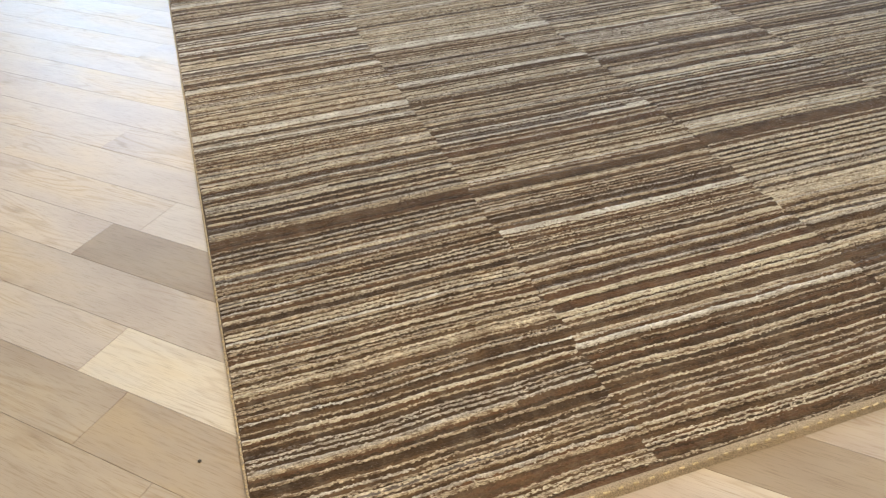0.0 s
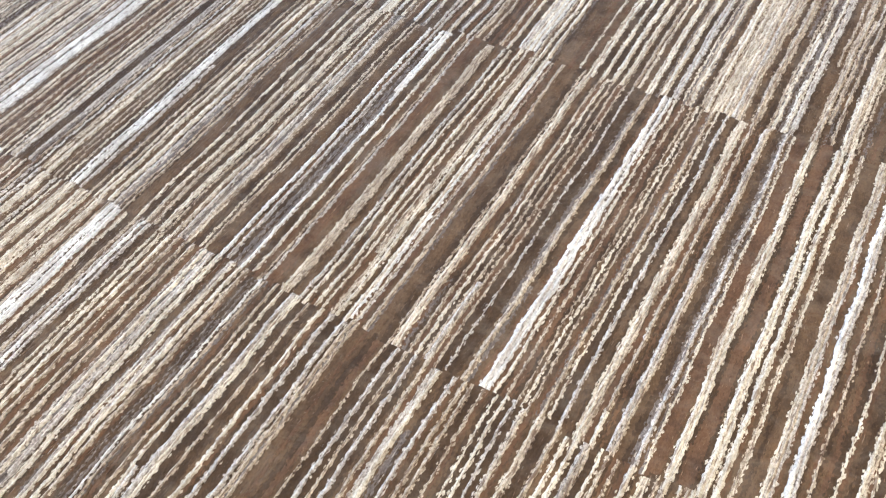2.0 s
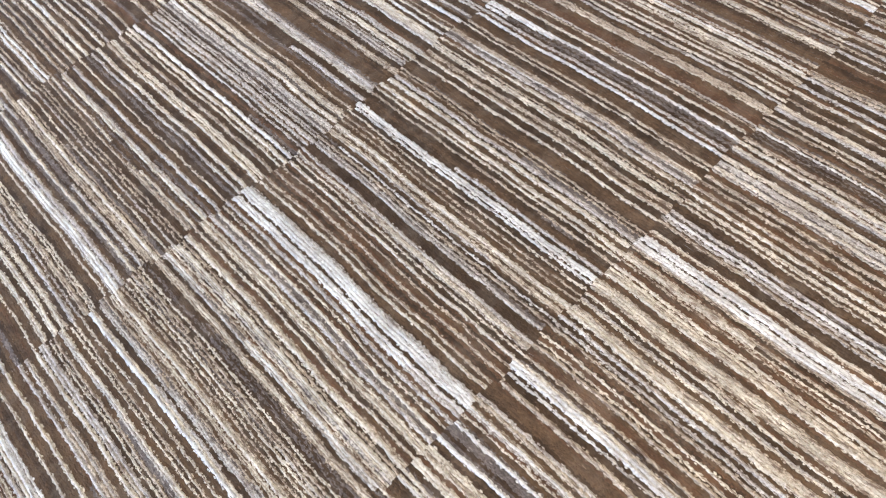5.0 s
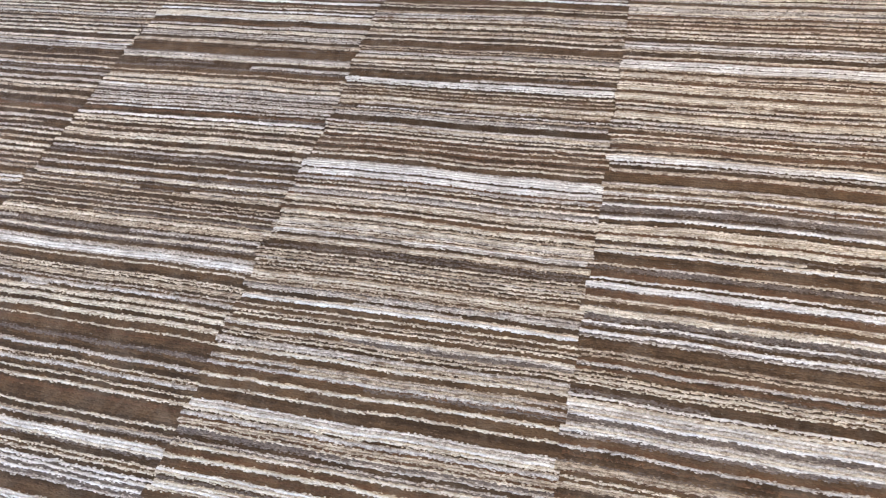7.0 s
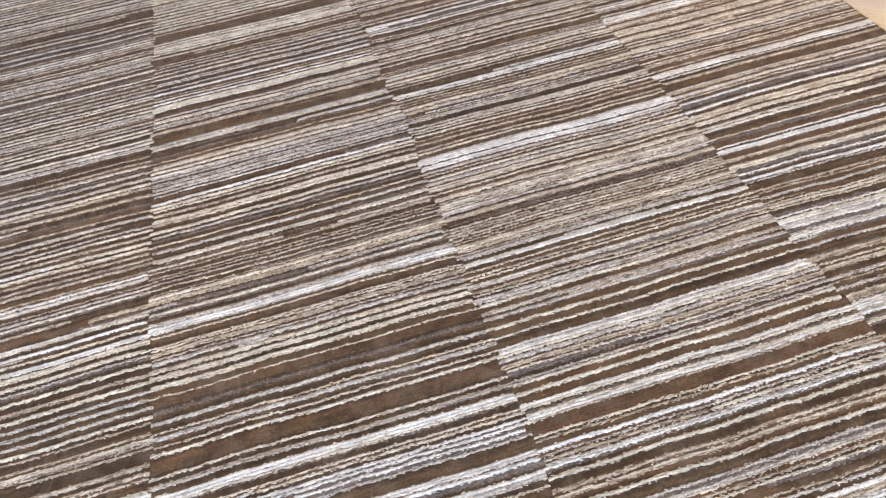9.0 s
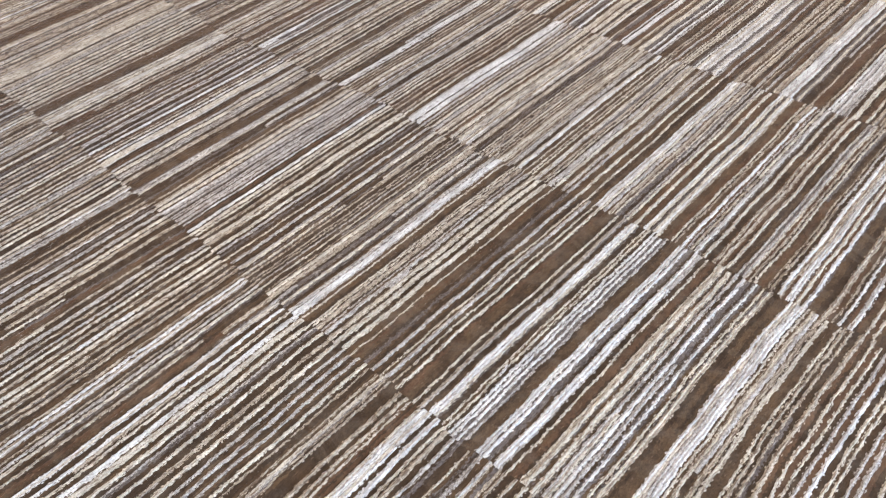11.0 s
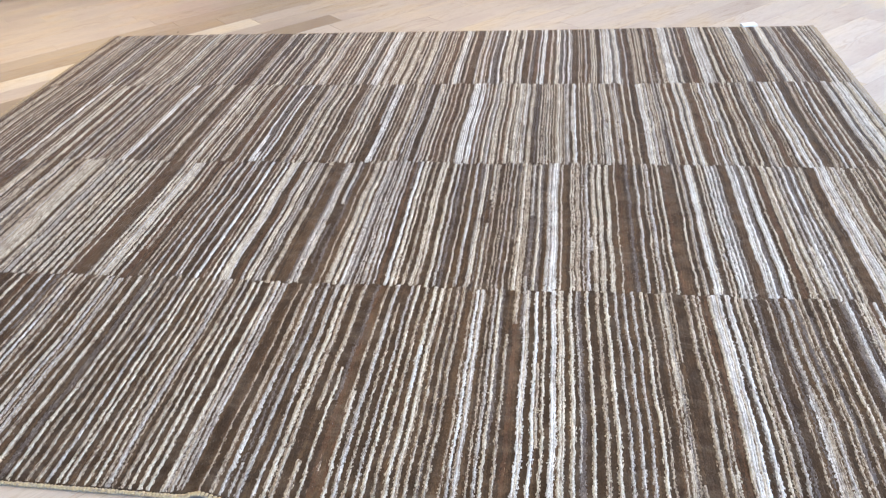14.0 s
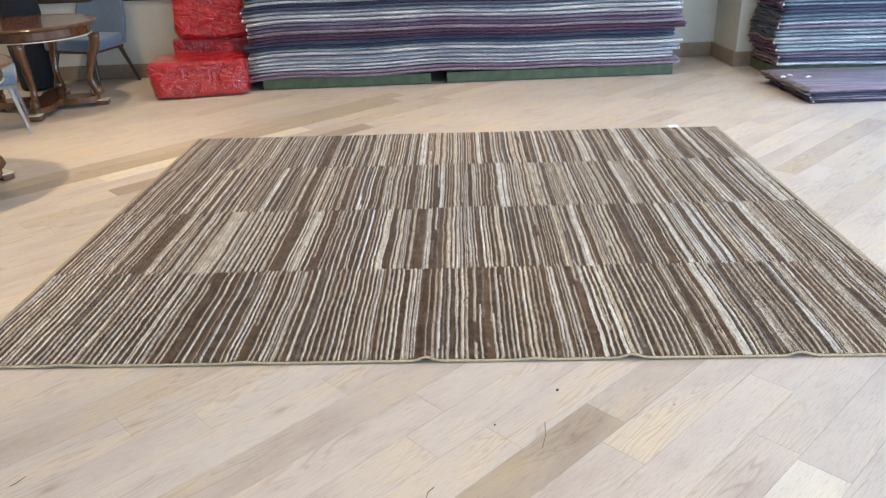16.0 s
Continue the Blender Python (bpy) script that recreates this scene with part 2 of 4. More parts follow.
def mesh_of(name, bm, mats, smooth=False):
    me = bpy.data.meshes.new(name)
    bm.to_mesh(me)
    bm.free()
    for m in (mats if isinstance(mats, (list, tuple)) else [mats]):
        me.materials.append(m)
    if smooth:
        me.polygons.foreach_set("use_smooth", [True] * len(me.polygons))
    return me


def part(name, bm, mats, parent, label="", m=None, smooth=False):
    ob = new(name, mesh_of(name, bm, mats, smooth))
    ob.parent = parent
    if m is not None:
        ob.matrix_basis = m
    return tagged(ob, label)


def thing(name, m, label, category, group="", kind=""):
    ob = new(name)
    ob.empty_display_size = 0.1
    ob.matrix_world = m
    return tagged(ob, label, category, group, kind)


def box(x0, y0, z0, x1, y1, z1, bevel=0.0, segments=1):
    bm = bmesh.new()
    bmesh.ops.create_cube(bm, size=1.0, matrix=Matrix.LocRotScale(((x0 + x1) / 2, (y0 + y1) / 2, (z0 + z1) / 2), None,
                                                                  (x1 - x0, y1 - y0, z1 - z0)))
    if bevel:
        bmesh.ops.bevel(bm, geom=bm.edges[:], offset=bevel, segments=segments, affect="EDGES", profile=0.6)
    return bm


def lathe(profile, n=40):
    """A turned form from (radius, height) pairs."""
    bm = bmesh.new()
    rings = [[bm.verts.new((r * math.cos(2 * math.pi * k / n), r * math.sin(2 * math.pi * k / n), z)) for k in range(n)]
             for r, z in profile]
    for a, b in zip(rings, rings[1:]):
        for k in range(n):
            bm.faces.new((a[k], a[(k + 1) % n], b[(k + 1) % n], b[k]))
    bm.faces.new(rings[0][::-1])
    bm.faces.new(rings[-1])
    return bm


def sweep(points, sizes, n=8):
    """A bar of rounded section along points; sizes are (half width, half depth)."""
    bm = bmesh.new()
    rings = []
    pts = [Vector(p) for p in points]
    for i, (p, (w, d)) in enumerate(zip(pts, sizes)):
        t = (pts[min(i + 1, len(pts) - 1)] - pts[max(i - 1, 0)]).normalized()
        side = t.cross(Vector((0.0, 1.0, 0.0)))
        side = side.normalized() if side.length > 1e-4 else Vector((1, 0, 0))
        up = side.cross(t).normalized()
        ring = []
        for k in range(n):
            a = 2 * math.pi * (k + 0.5) / n
            ca, sa = math.cos(a), math.sin(a)
            ring.append(bm.verts.new(p + side * w * math.copysign(abs(ca) ** 0.6, ca) + up * d * math.copysign(abs(sa) ** 0.6, sa)))
        rings.append(ring)
    for a, b in zip(rings, rings[1:]):
        for k in range(n):
            bm.faces.new((a[k], a[(k + 1) % n], b[(k + 1) % n], b[k]))
    bm.faces.new(rings[0][::-1])
    bm.faces.new(rings[-1])
    bmesh.ops.recalc_face_normals(bm, faces=bm.faces[:])
    return bm


def structure(name, bm, mats, label, category, m=None):
    ob = new(name, mesh_of(name, bm, mats))
    if m is not None:
        ob.matrix_world = m
    return tagged(ob, label, category, kind="structure")


# ---- the room ----
TOP = 3.05
NORTH, RETURN, PIER = 0.80, 4.31, 0.23
structure("wall_north", box(-5.15, NORTH, 0, RETURN + 0.15, NORTH + 0.15, TOP), WALL,
          "cream painted wall behind the stacked rugs", "wall", ROOM)
structure("wall_return", box(RETURN, PIER, 0, RETURN + 0.15, NORTH, TOP, 0.006), WALL,
          "short cream painted wall return beside the alcove", "wall", ROOM)
structure("wall_pier", box(RETURN + 0.15, PIER, 0, 7.15, PIER + 0.15, TOP), WALL,
          "cream painted wall behind the folded rugs", "wall", ROOM)
structure("wall_west", box(-5.15, -11, 0, -5.0, NORTH, TOP), WALL, "plain cream painted side wall", "wall", ROOM)


def pierced(boxes):
    """A wall with an opening, as the blocks round it."""
    bm = bmesh.new()
    for x0, y0, z0, x1, y1, z1 in boxes:
        bmesh.ops.create_cube(bm, size=1.0, matrix=Matrix.LocRotScale(((x0 + x1) / 2, (y0 + y1) / 2, (z0 + z1) / 2), None,
                                                                      (x1 - x0, y1 - y0, z1 - z0)))
    return bm


structure("wall_south", pierced(((-5.0, -11.15, 0, 1.0, -11.0, TOP), (6.8, -11.15, 0, 7.15, -11.0, TOP),
                                 (1.0, -11.15, 2.75, 6.8, -11.0, TOP), (1.0, -11.15, 0, 6.8, -11.0, 0.12))), WALL,
          "cream wall with the corner shop window opening", "wall", ROOM)
bm = pierced(((7.0, -0.3, 0, 7.15, PIER, TOP), (7.0, -11.0, 0, 7.15, -10.6, TOP),
              (7.0, -10.6, 2.75, 7.15, -0.3, TOP), (7.0, -10.6, 0, 7.15, -0.3, 0.12)))
structure("wall_east", bm, WALL, "cream wall with the wide shop front opening", "wall", ROOM)
structure("ceiling", box(-5.15, -11.15, TOP, 7.15, 1.0, TOP + 0.15), CEIL, "plain white painted ceiling", "ceiling", ROOM)
for i, (x0, y0, x1, y1) in enumerate(((-5.0, NORTH - 0.022, RETURN - 0.022, NORTH - 0.002), (RETURN - 0.022, PIER - 0.002, RETURN - 0.002, NORTH - 0.002),
                                      (RETURN - 0.022, PIER - 0.024, 6.9, PIER - 0.004))):
    structure("baseboard", box(x0, y0, 0.001, x1, y1, 0.135, 0.004), STONE,
              "polished brown stone skirting along the wall foot", "baseboard", ROOM)
structure("dado_rail", box(-5.0, NORTH - 0.035, 0.72, RETURN - 0.03, NORTH - 0.002, 0.78, 0.006), LEG,
          "dark wooden rail along the cream wall", "trim", ROOM)

# ---- the striped rug ----
rug = thing("striped_rug", pose(0, 0, 0), "large brown and cream striped wool rug lying on oak floor", "rug")
X0, X1 = 0.045, 3.625
LINES = (-0.018, 0.716, 1.447, 2.178, 2.880)
LIFTS = ((1.09, 0.006, 0.05), (1.74, 0.016, 0.03), (2.12, 0.006, 0.05), (2.46, 0.015, 0.035), (3.04, 0.015, 0.035), (0.45, 0.006, 0.06))


def lift(x, y):
    """Small waves of the rug along its front edge, and a slight unevenness all over."""
    z = 0.0025 * noise.noise((x * 2.2, y * 2.2, 3.0)) + 0.001
    e = math.exp(-max(0.0, y + 0.03) / 0.07)
    for c, h, w in LIFTS:
        z += h * math.exp(-((x - c) / w) ** 2) * e
    return max(0.0, z)


def sway(x, y):
    """The rows do not run quite straight."""
    return 0.007 * noise.noise((x * 2.1, y * 2.4, 0.3)) + 0.0045 * noise.noise((x * 9, y * 7, 5.1)) \
        + 0.0016 * noise.noise((x * 60, y * 30, 9.1))


def stagger(i, x):
    """Where the colour changes between two bands, row by row."""
    if i == 0:
        return -0.010 * (x - 0.2) / 3.0
    if i == 4:
        return 0.003 * noise.noise((x * 3, 1.0, 2.0))
    return 0.012 * noise.noise((x * 3.1, i * 7.7, 0.0)) + 0.016 * noise.noise((math.floor(x / 0.021) * 1.37, i * 3.3, 4.0))


def row_data(store, x, w, y0, y1, index, edge_low, edge_high, light):
    """One row of pile: a low ridge with ragged soft sides, added to (verts, faces, indices)."""
    verts, faces, mats = store
    n = max(3, int((y1 - y0) / 0.0065))
    high = min(0.0036, 0.45 * w) if light else min(0.0006, 0.08 * w)
    base = len(verts)
    for k in range(n + 1):
        y = y0 + (y1 - y0) * k / n
        end = 0.3 if k in (0, n) else 1.0 + 0.25 * noise.noise((x * 90, y * 45, 2.0))
        z = 0.0085 + lift(x, y)
        s = sway(x, y)
        ragged = 0.0036 * noise.noise((edge_low, y * 140, 3.0)) + 0.0012 * noise.noise((edge_low, y * 28, 7.0))
        ragged2 = 0.0036 * noise.noise((edge_high, y * 140, 3.0)) + 0.0012 * noise.noise((edge_high, y * 28, 7.0))
        for px, h in ((x + ragged, 0.0), (x + w * 0.20, 0.80), (x + w * 0.5, 1.0), (x + w * 0.80, 0.80), (x + w + ragged2, 0.0)):
            verts.append((min(X1, max(X0, px + s)), y, z + high * h * end))
    for k in range(n):
        for j in range(4):
            v = base + 5 * k + j
            faces.append((v, v + 1, v + 6, v + 5))
            mats.append(index)


def stray_tufts(store, r, x, w, y0, y1, index):
    """Single tufts of a row that lean over into its neighbours."""
    verts, faces, mats = store
    y = y0 + r.uniform(0.0, 0.012)
    while y < y1 - 0.004:
        side = r.random() < 0.5
        cx = (x + w if side else x) + (1 if side else -1) * r.uniform(-0.0008, 0.0018) + sway(x, y)
        hx, hy = r.uniform(0.0012, 0.0026), r.uniform(0.0025, 0.0060)
        z = 0.0089 + lift(cx, y)
        if X0 + hx < cx < X1 - hx:
            b = len(verts)
            turn = r.uniform(-0.5, 0.5)
            verts.extend(((cx - hx, y - turn * hx, z), (cx + turn * hx, y - hy, z), (cx + hx, y + turn * hx, z), (cx - turn * hx, y + hy, z),
                          (cx, y, z + r.uniform(0.0014, 0.0026))))
            for k in range(4):
                faces.append((b + k, b + (k + 1) % 4, b + 4))
                mats.append(index)
        y += r.uniform(0.004, 0.013)


def rows_object(name, store, mats, parent):
    verts, faces, index = store
    me = bpy.data.meshes.new(name)
    me.from_pydata(verts, [], faces)
    for m in mats:
        me.materials.append(m)
    me.polygons.foreach_set("material_index", index)
    me.polygons.foreach_set("use_smooth", [True] * len(faces))
    ob = new(name, me)
    ob.parent = parent
    return ob


# the broad rows of each band: where they begin, their width, their yarn
BAND_1_A = [(0.052, 0.008, "L"), (0.072, 0.008, "T"), (0.093, 0.008, "L"), (0.113, 0.009, "T"), (0.135, 0.009, "L"), (0.157, 0.009, "T"),
            (0.182, 0.009, "L"), (0.201, 0.007, "T"), (0.217, 0.009, "L"), (0.239, 0.009, "T"), (0.262, 0.009, "L"), (0.290, 0.009, "L"),
            (0.319, 0.009, "T"), (0.341, 0.009, "L"), (0.363, 0.009, "T"), (0.390, 0.009, "L"), (0.416, 0.009, "L"), (0.438, 0.009, "T"),
            (0.461, 0.009, "L"), (0.489, 0.009, "L"), (0.513, 0.009, "T"), (0.537, 0.009, "L"), (0.562, 0.009, "L"), (0.585, 0.007, "T"),
            (0.605, 0.009, "L"), (0.625, 0.017, "H"), (0.660, 0.017, "W"), (0.694, 0.007, "L"), (0.710, 0.009, "L"), (0.728, 0.017, "B"),
            (0.762, 0.009, "L"), (0.780, 0.009, "L"), (0.803, 0.022, "R"), (0.836, 0.012, "L"), (0.862, 0.010, "L"), (0.888, 0.035, "R"),
            (0.990, 0.025, "B"), (1.057, 0.042, "B"), (1.157, 0.008, "L"), (1.182, 0.007, "L"), (1.210, 0.008, "L"), (1.240, 0.008, "L"),
            (1.270, 0.013, "G"), (1.292, 0.008, "L"), (1.313, 0.008, "L"), (1.338, 0.008, "L")]
BAND_1_B = [(1.362, 0.008, "L"), (1.384, 0.008, "L"), (1.408, 0.007, "L"), (1.423, 0.007, "L"), (1.448, 0.007, "L"), (1.470, 0.006, "L"),
            (1.488, 0.007, "L"), (1.505, 0.007, "L"), (1.517, 0.011, "H"), (1.552, 0.010, "L"), (1.573, 0.006, "L"), (1.613, 0.008, "L"),
            (1.646, 0.008, "L"), (1.661, 0.006, "T"), (1.670, 0.026, "H"), (1.709, 0.017, "G"), (1.733, 0.004, "T"), (1.756, 0.005, "T"),
            (1.775, 0.007, "L"), (1.795, 0.006, "L"), (1.811, 0.010, "L"), (1.846, 0.007, "L"), (1.866, 0.011, "L"), (1.883, 0.010, "L"),
            (1.915, 0.011, "L"), (1.940, 0.006, "L"), (1.960, 0.030, "R"), (1.992, 0.006, "L"), (2.009, 0.011, "L"), (2.032, 0.006, "L"),
            (2.053, 0.012, "W"), (2.070, 0.008, "L"), (2.093, 0.008, "L"), (2.116, 0.010, "L"), (2.136, 0.012, "T"), (2.159, 0.007, "T"),
            (2.180, 0.006, "L"), (2.197, 0.008, "L"), (2.220, 0.012, "L"), (2.239, 0.007, "H"), (2.250, 0.013, "H"), (2.278, 0.004, "T"),
            (2.290, 0.007, "L"), (2.304, 0.007, "L"), (2.328, 0.007, "L"), (2.345, 0.011, "R")]
BAND_1_C = [(2.371, 0.014, "W"), (2.400, 0.008, "W"), (2.423, 0.006, "L"), (2.443, 0.013, "W"), (2.461, 0.014, "L"), (2.488, 0.010, "L"),
            (2.508, 0.013, "W"), (2.534, 0.008, "L"), (2.562, 0.006, "T"), (2.585, 0.010, "L"), (2.611, 0.007, "L"), (2.632, 0.008, "L"),
            (2.654, 0.007, "L"), (2.677, 0.008, "L"), (2.694, 0.004, "T"), (2.719, 0.005, "T"), (2.731, 0.014, "G"), (2.753, 0.006, "T"),
            (2.788, 0.011, "L"), (2.809, 0.008, "L"), (2.820, 0.026, "R"), (2.849, 0.008, "L"), (2.860, 0.028, "W"), (2.893, 0.013, "W"),
            (2.917, 0.006, "L"), (2.927, 0.011, "L"), (2.950, 0.008, "L"), (2.964, 0.012, "G"), (2.992, 0.005, "L"), (3.004, 0.021, "H"),
            (3.030, 0.005, "T"), (3.039, 0.012, "T"), (3.067, 0.005, "L"), (3.078, 0.006, "T"), (3.100, 0.007, "T"), (3.123, 0.008, "L"),
            (3.140, 0.008, "L"), (3.170, 0.010, "W"), (3.180, 0.008, "H"), (3.187, 0.015, "W"), (3.203, 0.014, "G"), (3.218, 0.014, "L"),
            (3.234, 0.008, "L"), (3.244, 0.008, "R"), (3.254, 0.012, "L"), (3.266, 0.015, "B")]
BAND_1_D = [(3.281, 0.006, "L"), (3.288, 0.017, "R"), (3.305, 0.010, "L"), (3.315, 0.015, "R"), (3.330, 0.006, "L"), (3.337, 0.015, "R"),
            (3.353, 0.006, "T"), (3.358, 0.005, "H"), (3.365, 0.011, "B"), (3.379, 0.009, "L"), (3.389, 0.010, "H"), (3.401, 0.027, "T"),
            (3.436, 0.006, "L"), (3.452, 0.018, "B"), (3.474, 0.007, "L"), (3.492, 0.016, "H"), (3.515, 0.007, "L"), (3.536, 0.009, "T"),
            (3.556, 0.020, "B"), (3.580, 0.008, "L"), (3.600, 0.012, "H")]
BAND_1 = BAND_1_A + BAND_1_B + BAND_1_C + BAND_1_D
BAND_2_A = [(0.284, 0.019, "T"), (0.304, 0.028, "B"), (0.331, 0.010, "T"), (0.353, 0.007, "L"), (0.371, 0.006, "T"), (0.388, 0.062, "B"),
            (0.450, 0.030, "L"), (0.496, 0.006, "T"), (0.518, 0.017, "T"), (0.541, 0.017, "T"), (0.565, 0.060, "H"), (0.628, 0.019, "T"),
            (0.653, 0.041, "T"), (0.696, 0.052, "L"), (0.756, 0.028, "T"), (0.792, 0.014, "T"), (0.817, 0.010, "L"), (0.844, 0.016, "L"),
            (0.870, 0.016, "L"), (0.899, 0.013, "L"), (0.923, 0.011, "L"), (0.947, 0.008, "L"), (0.970, 0.007, "L"), (0.979, 0.072, "B"),
            (1.074, 0.008, "L"), (1.091, 0.008, "L"), (1.104, 0.034, "H"), (1.146, 0.008, "L"), (1.171, 0.007, "L"), (1.178, 0.042, "R"),
            (1.231, 0.006, "T"), (1.247, 0.005, "T"), (1.267, 0.006, "L"), (1.273, 0.017, "D"), (1.290, 0.007, "L"), (1.315, 0.007, "L"),
            (1.325, 0.017, "D"), (1.345, 0.006, "L"), (1.356, 0.006, "L"), (1.385, 0.006, "L"), (1.402, 0.017, "W"), (1.421, 0.028, "D"),
            (1.484, 0.011, "L"), (1.495, 0.020, "H"), (1.532, 0.018, "D"), (1.550, 0.008, "L")]
BAND_2_B = [(1.567, 0.014, "L"), (1.596, 0.016, "G"), (1.627, 0.010, "L"), (1.637, 0.034, "B"), (1.688, 0.018, "W"), (1.706, 0.018, "H"),
            (1.724, 0.025, "D"), (1.753, 0.008, "G"), (1.765, 0.034, "B"), (1.799, 0.017, "L"), (1.825, 0.011, "L"), (1.842, 0.042, "W"),
            (1.885, 0.011, "H"), (1.903, 0.011, "L"), (1.920, 0.007, "L"), (1.930, 0.034, "D"), (1.963, 0.014, "H"), (1.984, 0.010, "L"),
            (1.997, 0.012, "L"), (2.020, 0.008, "T"), (2.042, 0.028, "L"), (2.086, 0.010, "L"), (2.107, 0.007, "H"), (2.122, 0.018, "G"),
            (2.144, 0.004, "L"), (2.166, 0.009, "L"), (2.194, 0.017, "H"), (2.229, 0.006, "L"), (2.245, 0.004, "T"), (2.265, 0.004, "T"),
            (2.288, 0.004, "L"), (2.305, 0.004, "L"), (2.332, 0.010, "L"), (2.345, 0.013, "R"), (2.365, 0.008, "L"), (2.383, 0.020, "W"),
            (2.417, 0.011, "H"), (2.429, 0.023, "W"), (2.462, 0.004, "L"), (2.470, 0.012, "B"), (2.493, 0.004, "L"), (2.500, 0.004, "L"),
            (2.509, 0.012, "L"), (2.538, 0.010, "H"), (2.558, 0.013, "L"), (2.579, 0.013, "L")]
BAND_2_C = [(2.604, 0.012, "L"), (2.622, 0.041, "B"), (2.671, 0.010, "G"), (2.699, 0.009, "L"), (2.726, 0.004, "L"), (2.736, 0.010, "H"),
            (2.759, 0.004, "L"), (2.775, 0.007, "L"), (2.789, 0.031, "R"), (2.828, 0.005, "L"), (2.845, 0.020, "H"), (2.870, 0.027, "W"),
            (2.911, 0.004, "L"), (2.921, 0.005, "L"), (2.935, 0.040, "W"), (2.975, 0.030, "B"), (3.007, 0.022, "W"), (3.029, 0.012, "G"),
            (3.044, 0.024, "W"), (3.080, 0.036, "R"), (3.118, 0.008, "L"), (3.136, 0.012, "L"), (3.148, 0.046, "W"), (3.199, 0.016, "W"),
            (3.222, 0.018, "W"), (3.240, 0.041, "B"), (3.283, 0.043, "W"), (3.326, 0.024, "B"), (3.353, 0.017, "L"), (3.370, 0.034, "B")]
BAND_2 = BAND_2_A + BAND_2_B + BAND_2_C
BAND_3_A = [(0.065, 0.017, "B"), (0.087, 0.004, "L"), (0.096, 0.004, "L"), (0.105, 0.004, "L"), (0.113, 0.007, "B"), (0.125, 0.006, "T"),
            (0.137, 0.007, "L"), (0.160, 0.004, "L"), (0.174, 0.005, "L"), (0.191, 0.004, "T"), (0.210, 0.005, "L"), (0.228, 0.005, "L"),
            (0.237, 0.019, "B"), (0.260, 0.004, "T"), (0.269, 0.016, "B"), (0.290, 0.006, "L"), (0.300, 0.013, "B"), (0.319, 0.004, "L"),
            (0.327, 0.018, "R"), (0.350, 0.004, "T"), (0.358, 0.006, "B"), (0.364, 0.018, "W"), (0.394, 0.005, "L"), (0.401, 0.005, "L"),
            (0.408, 0.044, "B"), (0.456, 0.010, "L"), (0.472, 0.015, "L"), (0.493, 0.018, "B"), (0.514, 0.018, "L"), (0.536, 0.018, "B"),
            (0.558, 0.004, "L"), (0.570, 0.013, "T"), (0.592, 0.008, "B"), (0.601, 0.016, "T"), (0.628, 0.014, "T"), (0.651, 0.016, "L"),
            (0.672, 0.010, "B"), (0.687, 0.006, "H"), (0.707, 0.004, "L"), (0.717, 0.006, "L"), (0.732, 0.007, "B"), (0.749, 0.004, "L"),
            (0.755, 0.013, "R"), (0.776, 0.004, "T"), (0.792, 0.005, "L"), (0.803, 0.019, "W")]
BAND_3_B = [(0.844, 0.010, "L"), (0.861, 0.020, "D"), (0.899, 0.004, "L"), (0.911, 0.004, "L"), (0.924, 0.004, "T"), (0.937, 0.005, "L"),
            (0.950, 0.005, "L"), (0.973, 0.014, "L"), (0.990, 0.004, "L"), (0.999, 0.037, "B"), (1.039, 0.004, "T"), (1.045, 0.013, "B"),
            (1.061, 0.004, "T"), (1.071, 0.013, "W"), (1.089, 0.013, "B"), (1.105, 0.004, "L"), (1.111, 0.015, "B"), (1.129, 0.004, "L"),
            (1.135, 0.006, "B"), (1.142, 0.006, "L"), (1.150, 0.013, "B"), (1.165, 0.004, "L"), (1.176, 0.006, "H"), (1.182, 0.009, "B"),
            (1.194, 0.015, "L"), (1.210, 0.039, "B"), (1.256, 0.005, "H"), (1.264, 0.017, "B"), (1.284, 0.006, "L"), (1.310, 0.015, "W"),
            (1.329, 0.008, "W"), (1.345, 0.007, "H"), (1.356, 0.012, "W"), (1.372, 0.024, "B"), (1.398, 0.004, "L"), (1.410, 0.004, "L"),
            (1.424, 0.024, "B"), (1.445, 0.024, "H"), (1.479, 0.005, "L"), (1.497, 0.004, "L"), (1.505, 0.012, "L"), (1.530, 0.006, "L"),
            (1.539, 0.011, "B"), (1.551, 0.005, "L"), (1.573, 0.006, "L"), (1.585, 0.025, "B")]
